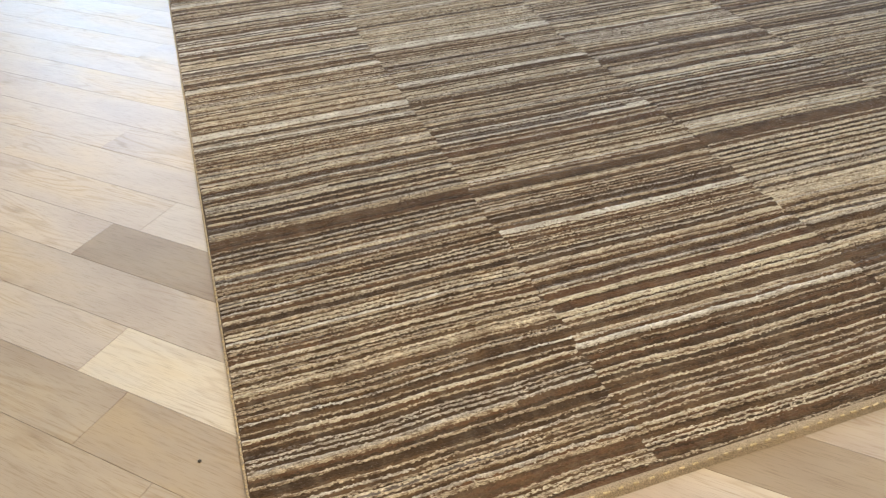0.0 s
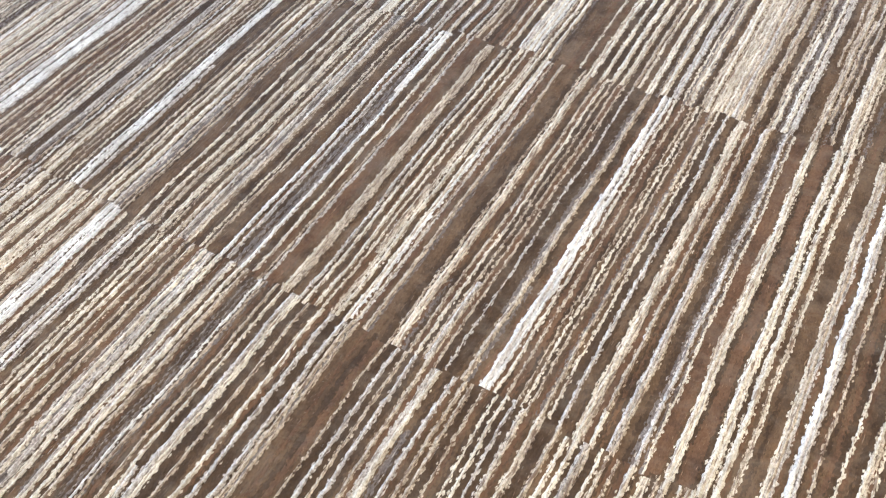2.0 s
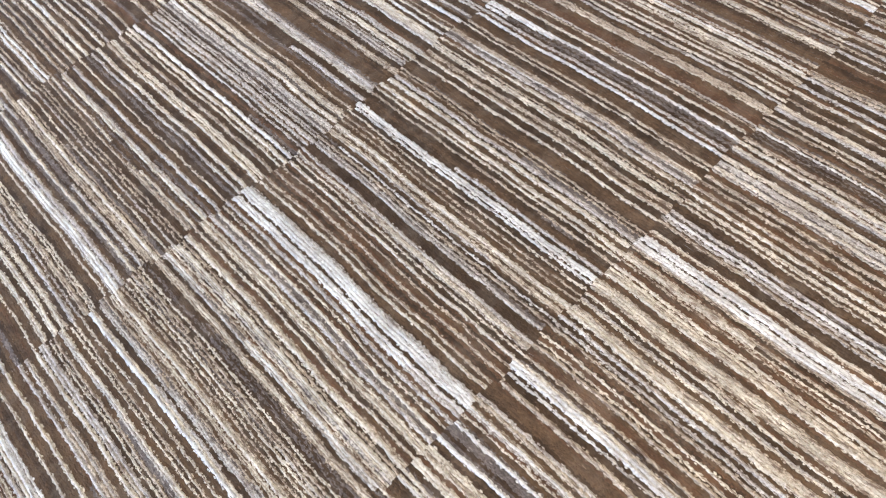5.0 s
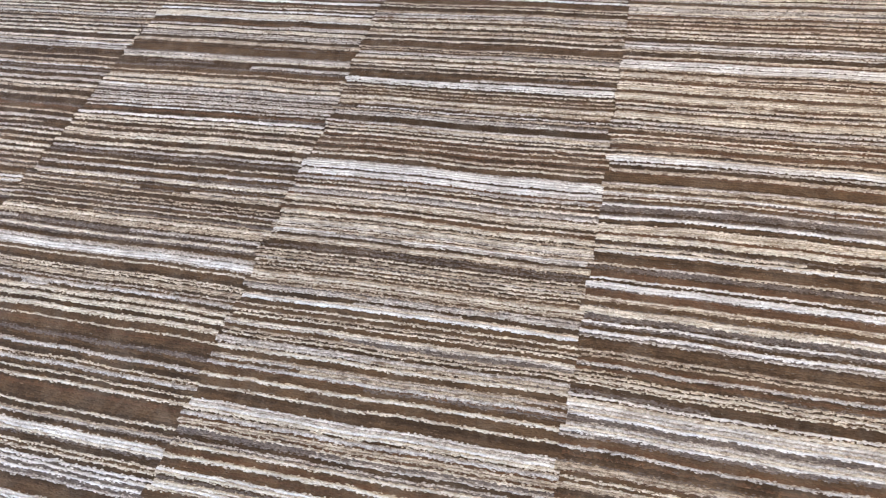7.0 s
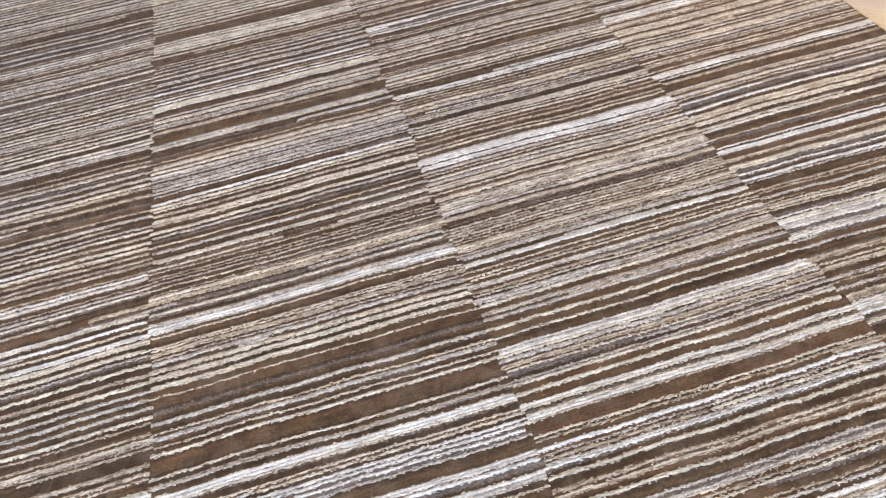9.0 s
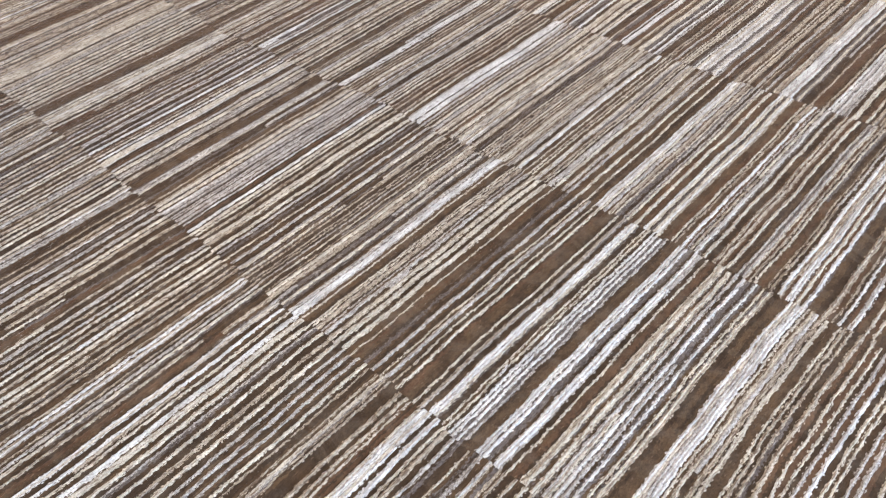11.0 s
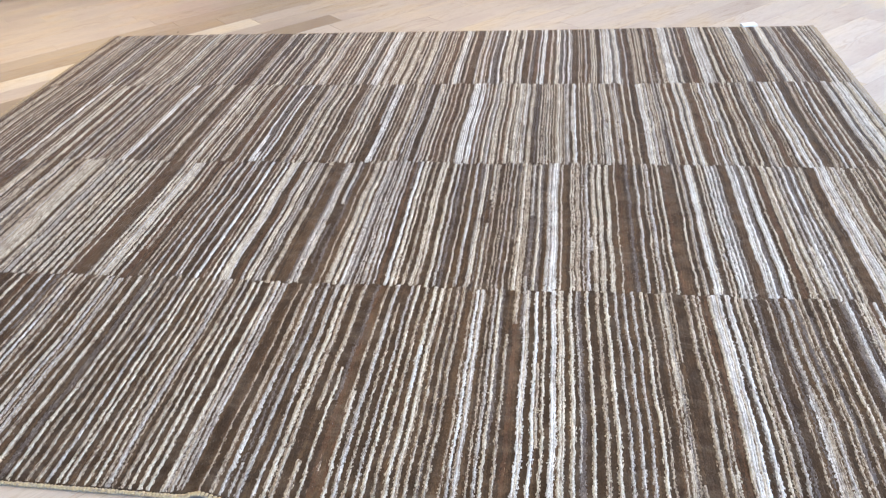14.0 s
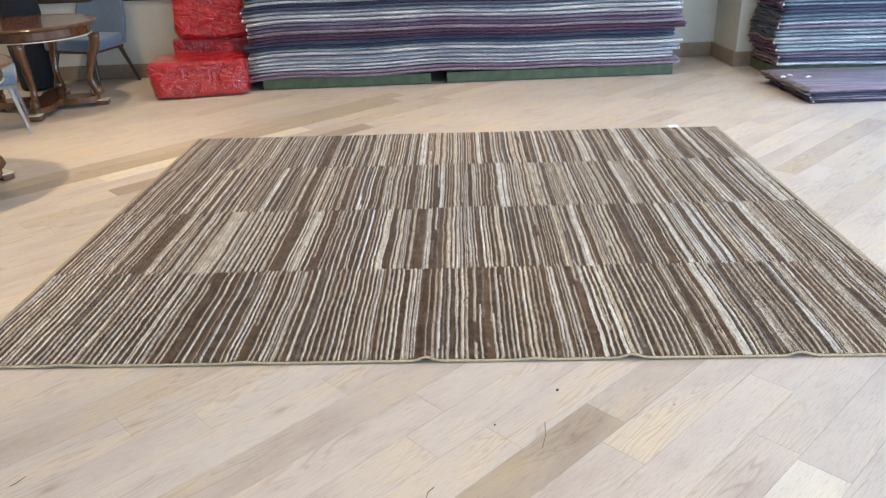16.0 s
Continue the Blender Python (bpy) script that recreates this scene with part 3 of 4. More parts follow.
BAND_3_C = [(1.613, 0.005, "L"), (1.637, 0.010, "H"), (1.653, 0.011, "L"), (1.677, 0.010, "L"), (1.694, 0.005, "L"), (1.711, 0.005, "L"),
            (1.729, 0.019, "B"), (1.755, 0.022, "W"), (1.788, 0.004, "L"), (1.804, 0.004, "L"), (1.817, 0.004, "L"), (1.833, 0.010, "L"),
            (1.845, 0.013, "B"), (1.859, 0.005, "L"), (1.885, 0.034, "H"), (1.934, 0.007, "H"), (1.948, 0.004, "L"), (1.962, 0.004, "L"),
            (1.976, 0.007, "L"), (1.996, 0.004, "T"), (1.999, 0.015, "B"), (2.016, 0.004, "T"), (2.020, 0.019, "B"), (2.041, 0.004, "T"),
            (2.043, 0.011, "B"), (2.056, 0.004, "L"), (2.078, 0.029, "W"), (2.114, 0.017, "W"), (2.140, 0.008, "H"), (2.149, 0.023, "B"),
            (2.175, 0.004, "L"), (2.180, 0.007, "G"), (2.190, 0.007, "H"), (2.204, 0.016, "L"), (2.221, 0.011, "B"), (2.233, 0.004, "L"),
            (2.239, 0.014, "B"), (2.253, 0.011, "L"), (2.270, 0.005, "L"), (2.278, 0.012, "L"), (2.290, 0.005, "H"), (2.298, 0.004, "L"),
            (2.306, 0.017, "H"), (2.332, 0.015, "H"), (2.350, 0.016, "H"), (2.374, 0.004, "L")]
BAND_3_D = [(2.384, 0.006, "T"), (2.393, 0.004, "L"), (2.404, 0.005, "L"), (2.410, 0.025, "B"), (2.437, 0.012, "L"), (2.452, 0.018, "B"),
            (2.472, 0.013, "W"), (2.486, 0.012, "G"), (2.500, 0.012, "W"), (2.513, 0.013, "B"), (2.526, 0.004, "L"), (2.531, 0.010, "B"),
            (2.542, 0.004, "L"), (2.551, 0.004, "L"), (2.555, 0.012, "B"), (2.570, 0.004, "L"), (2.575, 0.004, "H"), (2.581, 0.008, "B"),
            (2.591, 0.004, "T"), (2.600, 0.004, "L"), (2.605, 0.022, "G"), (2.630, 0.009, "L"), (2.639, 0.018, "B"), (2.659, 0.004, "H"),
            (2.663, 0.008, "B"), (2.673, 0.006, "H"), (2.682, 0.017, "B"), (2.700, 0.007, "L"), (2.709, 0.019, "B"), (2.729, 0.004, "L"),
            (2.734, 0.026, "B"), (2.760, 0.026, "W"), (2.789, 0.010, "H"), (2.804, 0.004, "L"), (2.810, 0.004, "L"), (2.819, 0.004, "L"),
            (2.824, 0.017, "G"), (2.845, 0.004, "H"), (2.848, 0.005, "G"), (2.854, 0.006, "L"), (2.867, 0.009, "R"), (2.878, 0.007, "L"),
            (2.906, 0.044, "W"), (2.960, 0.017, "B"), (2.981, 0.005, "L"), (2.991, 0.013, "B")]
BAND_3_E = [(3.008, 0.008, "W"), (3.032, 0.027, "H"), (3.068, 0.008, "L"), (3.079, 0.013, "B"), (3.095, 0.007, "L"), (3.107, 0.016, "B"),
            (3.127, 0.008, "L"), (3.138, 0.013, "B"), (3.157, 0.023, "W"), (3.187, 0.005, "L"), (3.197, 0.005, "L"), (3.219, 0.021, "B"),
            (3.250, 0.009, "W"), (3.270, 0.014, "W"), (3.291, 0.008, "L"), (3.307, 0.009, "W"), (3.330, 0.023, "B"), (3.356, 0.005, "T"),
            (3.363, 0.018, "B"), (3.389, 0.012, "W"), (3.409, 0.015, "H"), (3.441, 0.006, "L"), (3.458, 0.006, "L"), (3.467, 0.012, "B"),
            (3.488, 0.024, "T"), (3.516, 0.023, "T"), (3.539, 0.029, "W"), (3.570, 0.018, "B"), (3.588, 0.018, "W")]
BAND_3 = BAND_3_A + BAND_3_B + BAND_3_C + BAND_3_D + BAND_3_E
BAND_4_A = [(0.062, 0.020, "B"), (0.088, 0.006, "T"), (0.110, 0.024, "B"), (0.140, 0.007, "L"), (0.158, 0.007, "T"), (0.182, 0.004, "T"),
            (0.190, 0.004, "L"), (0.203, 0.005, "L"), (0.219, 0.026, "B"), (0.249, 0.006, "T"), (0.265, 0.018, "B"), (0.286, 0.004, "L"),
            (0.301, 0.005, "L"), (0.314, 0.004, "T"), (0.324, 0.004, "H"), (0.330, 0.008, "D"), (0.343, 0.004, "T"), (0.349, 0.011, "B"),
            (0.361, 0.008, "L"), (0.381, 0.004, "T"), (0.389, 0.009, "B"), (0.401, 0.012, "H"), (0.418, 0.015, "B"), (0.438, 0.004, "T"),
            (0.451, 0.004, "T"), (0.458, 0.011, "B"), (0.473, 0.004, "T"), (0.479, 0.014, "B"), (0.494, 0.005, "T"), (0.504, 0.005, "L"),
            (0.511, 0.007, "B"), (0.521, 0.010, "L"), (0.536, 0.004, "T"), (0.548, 0.017, "B"), (0.571, 0.009, "L"), (0.594, 0.004, "T"),
            (0.608, 0.005, "T"), (0.619, 0.005, "L"), (0.635, 0.006, "L"), (0.642, 0.006, "L"), (0.685, 0.008, "T"), (0.700, 0.031, "B"),
            (0.739, 0.006, "L"), (0.752, 0.012, "D"), (0.773, 0.006, "L"), (0.787, 0.004, "L")]
BAND_4_B = [(0.808, 0.004, "T"), (0.826, 0.007, "L"), (0.839, 0.007, "T"), (0.859, 0.007, "L"), (0.883, 0.014, "L"), (0.912, 0.007, "T"),
            (0.935, 0.007, "L"), (0.953, 0.005, "T"), (0.969, 0.007, "L"), (0.988, 0.025, "B"), (1.023, 0.021, "B"), (1.053, 0.029, "T"),
            (1.101, 0.008, "L"), (1.123, 0.008, "L"), (1.153, 0.006, "L"), (1.177, 0.020, "G"), (1.211, 0.006, "L"), (1.225, 0.006, "L"),
            (1.247, 0.025, "H"), (1.294, 0.009, "L"), (1.309, 0.009, "L"), (1.328, 0.012, "T"), (1.354, 0.015, "L"), (1.373, 0.029, "W"),
            (1.420, 0.009, "L"), (1.439, 0.006, "L"), (1.446, 0.014, "B"), (1.460, 0.008, "T"), (1.479, 0.008, "L"), (1.497, 0.005, "L"),
            (1.504, 0.024, "B"), (1.533, 0.034, "W"), (1.571, 0.036, "B"), (1.616, 0.033, "W"), (1.650, 0.025, "D"), (1.677, 0.010, "L"),
            (1.692, 0.014, "B"), (1.710, 0.031, "L"), (1.755, 0.007, "L"), (1.764, 0.021, "L"), (1.792, 0.023, "H"), (1.817, 0.009, "B"),
            (1.827, 0.007, "T"), (1.836, 0.015, "L"), (1.855, 0.013, "T"), (1.877, 0.006, "L")]
BAND_4_C = [(1.888, 0.006, "T"), (1.904, 0.021, "R"), (1.925, 0.004, "L"), (1.933, 0.008, "T"), (1.943, 0.012, "R"), (1.961, 0.006, "T"),
            (1.973, 0.026, "W"), (2.006, 0.012, "H"), (2.024, 0.010, "L"), (2.039, 0.030, "B"), (2.070, 0.006, "L"), (2.078, 0.007, "T"),
            (2.095, 0.015, "H"), (2.113, 0.018, "B"), (2.132, 0.027, "W"), (2.162, 0.004, "D"), (2.167, 0.014, "W"), (2.184, 0.017, "B"),
            (2.202, 0.005, "L"), (2.208, 0.004, "T"), (2.214, 0.005, "L"), (2.228, 0.015, "L"), (2.243, 0.007, "D"), (2.251, 0.031, "H"),
            (2.286, 0.019, "B"), (2.310, 0.005, "L"), (2.318, 0.014, "T"), (2.334, 0.014, "R"), (2.350, 0.012, "W"), (2.363, 0.018, "W"),
            (2.384, 0.016, "R"), (2.401, 0.004, "L"), (2.406, 0.016, "B"), (2.424, 0.021, "W"), (2.446, 0.004, "G"), (2.452, 0.019, "H"),
            (2.472, 0.004, "D"), (2.480, 0.016, "W"), (2.503, 0.018, "D"), (2.525, 0.006, "L"), (2.536, 0.018, "D"), (2.555, 0.006, "L"),
            (2.563, 0.023, "D"), (2.590, 0.007, "L"), (2.602, 0.023, "G"), (2.628, 0.036, "W")]
BAND_4_D = [(2.666, 0.046, "W"), (2.729, 0.006, "L"), (2.735, 0.020, "D"), (2.759, 0.018, "T"), (2.780, 0.049, "B"), (2.831, 0.006, "L"),
            (2.839, 0.017, "B"), (2.860, 0.007, "L"), (2.872, 0.028, "T"), (2.903, 0.035, "W"), (2.946, 0.028, "G"), (2.988, 0.038, "B"),
            (3.030, 0.006, "L"), (3.040, 0.050, "W"), (3.090, 0.012, "D"), (3.108, 0.023, "T"), (3.144, 0.007, "L"), (3.161, 0.035, "T"),
            (3.202, 0.034, "W"), (3.238, 0.010, "G"), (3.258, 0.032, "B"), (3.296, 0.041, "T"), (3.350, 0.053, "W"), (3.404, 0.008, "G"),
            (3.416, 0.023, "W"), (3.442, 0.022, "B"), (3.467, 0.023, "W"), (3.498, 0.020, "B"), (3.538, 0.028, "W")]
BAND_4 = BAND_4_A + BAND_4_B + BAND_4_C + BAND_4_D
BROAD = (BAND_1, BAND_2, BAND_3, BAND_4)
# the yarns between the broad rows: (light yarns, dark yarns, light width, dark width)
FILL = (("LLLTLH", "DDBDB", 0.0078, 0.0125), ("LLWTHL", "DBDRD", 0.0075, 0.0105),
        ("LTLTH", "DBRDR", 0.0045, 0.0085), ("LTHWL", "BRDBD", 0.0062, 0.0082))
# what a broad field of one yarn is really made of, row by row, and its thin streaks
MIX = {"D": ("DDDDBR", "TLH"), "B": ("BBBDRB", "LTT"), "R": ("RRRBD", "TTL"), "W": ("WWWLH", "GDG"),
       "L": ("LLLLT", "TDB"), "H": ("HWTLH", "DGD"), "G": ("GGGDH", "LHW"), "T": ("TTLHT", "BDG")}
# a narrow cream row is often spun with tan or heather
NARROW = ("LTTHL", "LLTHL", "LLTL", "LLTH")
DUSK = ("DDDB", "DDBD", "DBDR", "DBRD")
STREAK = {"D": 0.15, "B": 0.20, "R": 0.20, "W": 0.31, "L": 0.20, "H": 0.34, "G": 0.22, "T": 0.30}
rng = random.Random(11)
backing = bmesh.new()
nx, ny = 60, 48
grid = [[backing.verts.new((X0 - 0.004 + (X1 - X0 + 0.008) * i / nx, -0.020 + 2.902 * j / ny - (0.009 * i / nx if j == 0 else 0), 0.0)) for i in range(nx + 1)] for j in range(ny + 1)]
for r in grid:
    for v in r:
        v.co.z = 0.0075 + lift(v.co.x, v.co.y)
for j in range(ny):
    for i in range(nx):
        backing.faces.new((grid[j][i], grid[j][i + 1], grid[j + 1][i + 1], grid[j + 1][i]))
lower = bmesh.ops.extrude_face_region(backing, geom=backing.faces[:])
for v in lower["geom"]:
    if isinstance(v, bmesh.types.BMVert):
        v.co.z -= 0.0065
bmesh.ops.recalc_face_normals(backing, faces=backing.faces[:])
part("backing", backing, YARN["D"], rug, "coarse brown woven backing")

for band in range(4):
    rows, x = [], X0
    broad = [b for b in BROAD[band] if b[0] > X0 - 0.02 and b[0] + b[1] < X1] + [(X1, 0.0, "")]
    lights, darks, lw, dw = FILL[band]
    is_light = rng.random() < 0.5
    for bx, bw, by in broad:
        gap = bx - x
        while bx - x > 0.003 and gap < 0.034:
            w = rng.uniform(0.0055, 0.0085) if rng.random() > 0.12 else 0.0035
            if bx - x - w < 0.0035:
                w = bx - x
            rows.append((x, w, rng.choice("TGH" if w == 0.0035 else DUSK[band])))
            x += w
        while bx - x > 0.003:
            w = rng.uniform(0.6, 1.4) * (lw if is_light else dw)
            if not is_light and rng.random() < 0.12:
                w *= 1.7
            if bx - x - w < 0.003:
                w = bx - x
            c = rng.choice(lights if is_light else darks)
            if w > 0.0115:
                rows += [(x, w / 2, c), (x + w / 2, w / 2, rng.choice((c, rng.choice(darks if not is_light else lights))))]
            else:
                rows.append((x, w, c))
            x += w
            is_light = not is_light
        end = bx + bw
        if 0 < end - x < 0.0115:
            rows.append((x, end - x, rng.choice(NARROW[band]) if by == "L" else by))
            x = end
        while bw and end - x > 0.002:
            main, streaks = MIX[by]
            thin = rng.random() < STREAK[by] * (1.0, 1.1, 1.45, 1.6)[band]
            w = rng.uniform(0.0028, 0.0048) if thin else rng.uniform(0.0040, 0.0065) if by == "H" else rng.uniform(0.0050, 0.0085)
            if end - x - w < 0.003:
                w = end - x
            rows.append((x, w, rng.choice(streaks if thin else main)))
            x += w
        is_light = by in "DBRG" if bw else is_light
    band_ob = new("band")
    band_ob.parent = rug
    thin = ([], [], [])
    pieces = []
    for i, (x, w, c) in enumerate(rows):
        y0 = LINES[band] + stagger(band, x)
        y1 = LINES[band + 1] + stagger(band + 1, x)
        stops = [y0]
        if rng.random() < 0.15:
            stops += sorted(rng.uniform(y0 + 0.05, y1 - 0.05) for k in range(rng.choice((1, 1, 2))))
        stops.append(y1)
        for k, (ya, yb) in enumerate(zip(stops, stops[1:])):
            cc = c
            if k % 2:
                cc = rng.choice({"D": "BGDH", "B": "DTGB", "R": "BDT", "L": "TDHW", "W": "HLG", "H": "WGT", "G": "DHW", "T": "LBH"}[c])
            if yb - ya > 0.02:
                pieces.append((x, w, ya, yb, cc, i))
    stray = random.Random(band + 40)
    for x, w, ya, yb, cc, r in pieces:
        stray_tufts(thin, stray, x, w, ya, yb, YARNS.index(cc))
    singles = set(sorted(range(len(pieces)), key=lambda i: -pieces[i][1] * (pieces[i][3] - pieces[i][2]))[:75])
    for i, (x, w, ya, yb, cc, r) in enumerate(pieces):
        if i in singles:
            store = ([], [], [])
            row_data(store, x, w, ya, yb, 0, r * 3.1, r * 3.1 + 3.1, cc in "LTWH")
            rows_object("stripe", store, [YARN[cc]], band_ob)
        else:
            row_data(thin, x, w, ya, yb, YARNS.index(cc), r * 3.1, r * 3.1 + 3.1, cc in "LTWH")
    tagged(rows_object("narrow_stripes", thin, [YARN[k] for k in YARNS], band_ob), kind="stuff")

CREAM_CORD = plain_cloth("cream_cord", (0.40, 0.29, 0.15), (0.70, 0.55, 0.33), (300, 300, 300), 0.85, 0.1)
BROWN_CORD = plain_cloth("brown_binding_tape", (0.24, 0.18, 0.12), (0.50, 0.40, 0.29), (420, 420, 420), 0.9, 0.1, 0.8)


def cord(y_at, radius, step, x0, x1, seed, brown):
    """A whipped edge: thread wound over the rim, turn beside turn."""
    r = random.Random(seed)
    verts, faces, mats = [], [], []
    x = x0
    while x < x1:
        s = r.uniform(0.85, 1.15)
        base = len(verts)
        cy, cz = y_at(x), radius + 0.0015 + lift(x, y_at(x))
        for i, (dx, f) in enumerate(((-0.5, 0.72), (-0.2, 1.0), (0.2, 1.0), (0.5, 0.72))):
            for k in range(7):
                a = 2 * math.pi * k / 7
                verts.append((x + dx * step * s + 0.25 * step * math.sin(a), cy + radius * f * s * math.cos(a), cz + radius * f * s * math.sin(a)))
        for i in range(3):
            for k in range(7):
                faces.append((base + i * 7 + k, base + i * 7 + (k + 1) % 7, base + (i + 1) * 7 + (k + 1) % 7, base + (i + 1) * 7 + k))
                mats.append(1 if r.random() < brown else 0)
        x += step * s
    me = bpy.data.meshes.new("whipped_edge")
    me.from_pydata(verts, [], faces)
    me.materials.append(CREAM_CORD)
    me.materials.append(BROWN_CORD)
    me.polygons.foreach_set("material_index", mats)
    me.polygons.foreach_set("use_smooth", [True] * len(faces))
    ob = new("whipped_edge", me)
    ob.parent = rug
    return tagged(ob, "cream thread whipped over the rug's long edge")


cord(lambda x: LINES[0] - 0.007 - 0.010 * (x - 0.2) / 3.0, 0.0050, 0.0078, 0.03, 3.64, 5, 0.22)
cord(lambda x: LINES[4] + 0.004, 0.0036, 0.007, 0.03, 3.64, 6, 0.6)
for side, edge in ((-1, X0), (1, X1)):
    tape = bmesh.new()
    prev = None
    for k in range(81):
        y = LINES[0] + (LINES[4] - LINES[0]) * k / 80
        e = edge + side * 0.018 + 0.003 * noise.noise((edge, y * 5, 1.0))
        ring = [tape.verts.new((edge - side * 0.004, y, 0.011 + lift(edge, y))), tape.verts.new((edge + side * 0.010, y, 0.0125 + lift(edge, y))),
                tape.verts.new((e - side * 0.004, y, 0.0085)), tape.verts.new((e, y, 0.0005))]
        if prev:
            for i in range(3):
                tape.faces.new((prev[i], prev[i + 1], ring[i + 1], ring[i]))
        prev = ring
    bmesh.ops.recalc_face_normals(tape, faces=tape.faces[:])
    part("binding_tape", tape, BROWN_CORD, rug, "flat brown woven binding along the rug's end", smooth=True)
    stitches = bmesh.new()
    y = LINES[0] + 0.02
    while y < LINES[4] - 0.02:
        ln = rng.uniform(0.008, 0.016)
        bmesh.ops.create_cube(stitches, size=1.0, matrix=pose(edge + side * 0.012, y, 0.0135, 0, 0, rng.uniform(-8, 8)) @ Matrix.Diagonal((0.0035, ln, 0.003, 1)))
        y += rng.uniform(0.024, 0.032)
    tagged(part("stitching", stitches, CREAM_CORD, rug, "cream running stitches"), kind="stuff")

tag = thing("paper_tag", pose(3.345, 2.905, 0.0, 0, 0, 12), "small white paper tag on the rug's far edge", "tag")
part("card", box(-0.035, -0.02, 0.004, 0.035, 0.02, 0.016, 0.001), PAPER, tag)

for x, y, turn in ((4.467, 3.901, 20), (4.542, 3.961, -35), (4.657, 3.881, 8)):
    scrap = thing("thread_scrap", pose(x, y, 0.112, 0, 0, turn), "small white thread scrap lying on a folded rug", "scrap", "white scraps")
    curl = sweep([(-0.022, 0.004, 0.003), (-0.008, -0.004, 0.006), (0.006, 0.003, 0.005), (0.022, -0.002, 0.003)],
                 [(0.004, 0.003), (0.008, 0.004), (0.007, 0.004), (0.003, 0.003)], 6)
    part("fibre", curl, PAPER, scrap)

# ---- background things ----


def pallet(m, length, depth, high):
    p = thing("pallet", m, "low green painted wooden pallet under the stacked rugs", "pallet", "green pallets")
    part("front_board", box(0, 0, 0.004, length, 0.02, high, 0.003), GREEN, p)
    part("back_board", box(0, depth - 0.02, 0.004, length, depth, high, 0.003), GREEN, p)
    part("side_board", box(0, 0.02, 0.004, 0.02, depth - 0.02, high, 0.003), GREEN, p)
    part("side_board", box(length - 0.02, 0.02, 0.004, length, depth - 0.02, high, 0.003), GREEN, p)
    part("deck", box(0.02, 0.02, high - 0.02, length - 0.02, depth - 0.02, high - 0.002), GREEN, p)
    return p


def loc(a, b, z=0.0, turn=0.0):
    return ROOM @ pose(a, b, z, 0, 0, turn)


pallet(loc(0.0, 0.0), 1.487, 0.74, 0.094)
pallet(loc(1.627, 0.0), 2.03, 0.74, 0.094)
pallet(loc(4.44, -0.31), 2.3, 0.50, 0.094)


def stack_cloth(name, a, b, c):
    m, tree, bsdf = material(name)
    fibre = noise_fac(tree, mapped(tree, (55, 300, 300)), 1.0, 3.0, 0.6)
    mix = ramp(tree, fibre, [(0.36, a), (0.62, b)])
    run = noise_fac(tree, mapped(tree, (2.0, 30, 55)), 1.0, 3.0, 0.6)
    lay = ramp(tree, run, [(0.42, (1, 1, 1)), (0.60, c)])
    tree.links.new(multiply(tree, mix.outputs["Color"], lay.outputs["Color"]), bsdf.inputs["Base Color"])
    bsdf.inputs["Roughness"].default_value = 0.9
    bsdf.inputs["Sheen Weight"].default_value = 0.15
    bump(tree, bsdf, fibre, 0.5, 0.003)
    return m


PILES = [
    ("silver grey", stack_cloth("silver_grey_rug", (0.27, 0.26, 0.255), (0.66, 0.645, 0.63), (0.50, 0.48, 0.54))),
    ("slate blue", stack_cloth("slate_blue_rug", (0.014, 0.015, 0.034), (0.060, 0.062, 0.105), (0.6, 0.55, 0.75))),
    ("muted purple grey", stack_cloth("purple_grey_rug", (0.115, 0.080, 0.105), (0.30, 0.235, 0.275), (0.6, 0.42, 0.56))),
    ("pale aqua", stack_cloth("aqua_rug", (0.19, 0.215, 0.20), (0.50, 0.53, 0.50), (0.6, 0.6, 0.68))),
    ("charcoal", stack_cloth("charcoal_rug", (0.016, 0.015, 0.020), (0.055, 0.053, 0.068), (0.7, 0.65, 0.75))),
    ("grey blue", stack_cloth("grey_blue_rug", (0.085, 0.105, 0.125), (0.27, 0.31, 0.34), (0.5, 0.5, 0.62))),
    ("taupe", stack_cloth("taupe_rug", (0.085, 0.062, 0.048), (0.24, 0.19, 0.15), (0.55, 0.42, 0.42))),
    ("plum", stack_cloth("plum_rug", (0.060, 0.016, 0.036), (0.17, 0.055, 0.10), (0.6, 0.5, 0.6))),
]
FRINGE = plain_cloth("cream_fringe", (0.60, 0.58, 0.52), (0.85, 0.83, 0.78), (200, 200, 200))


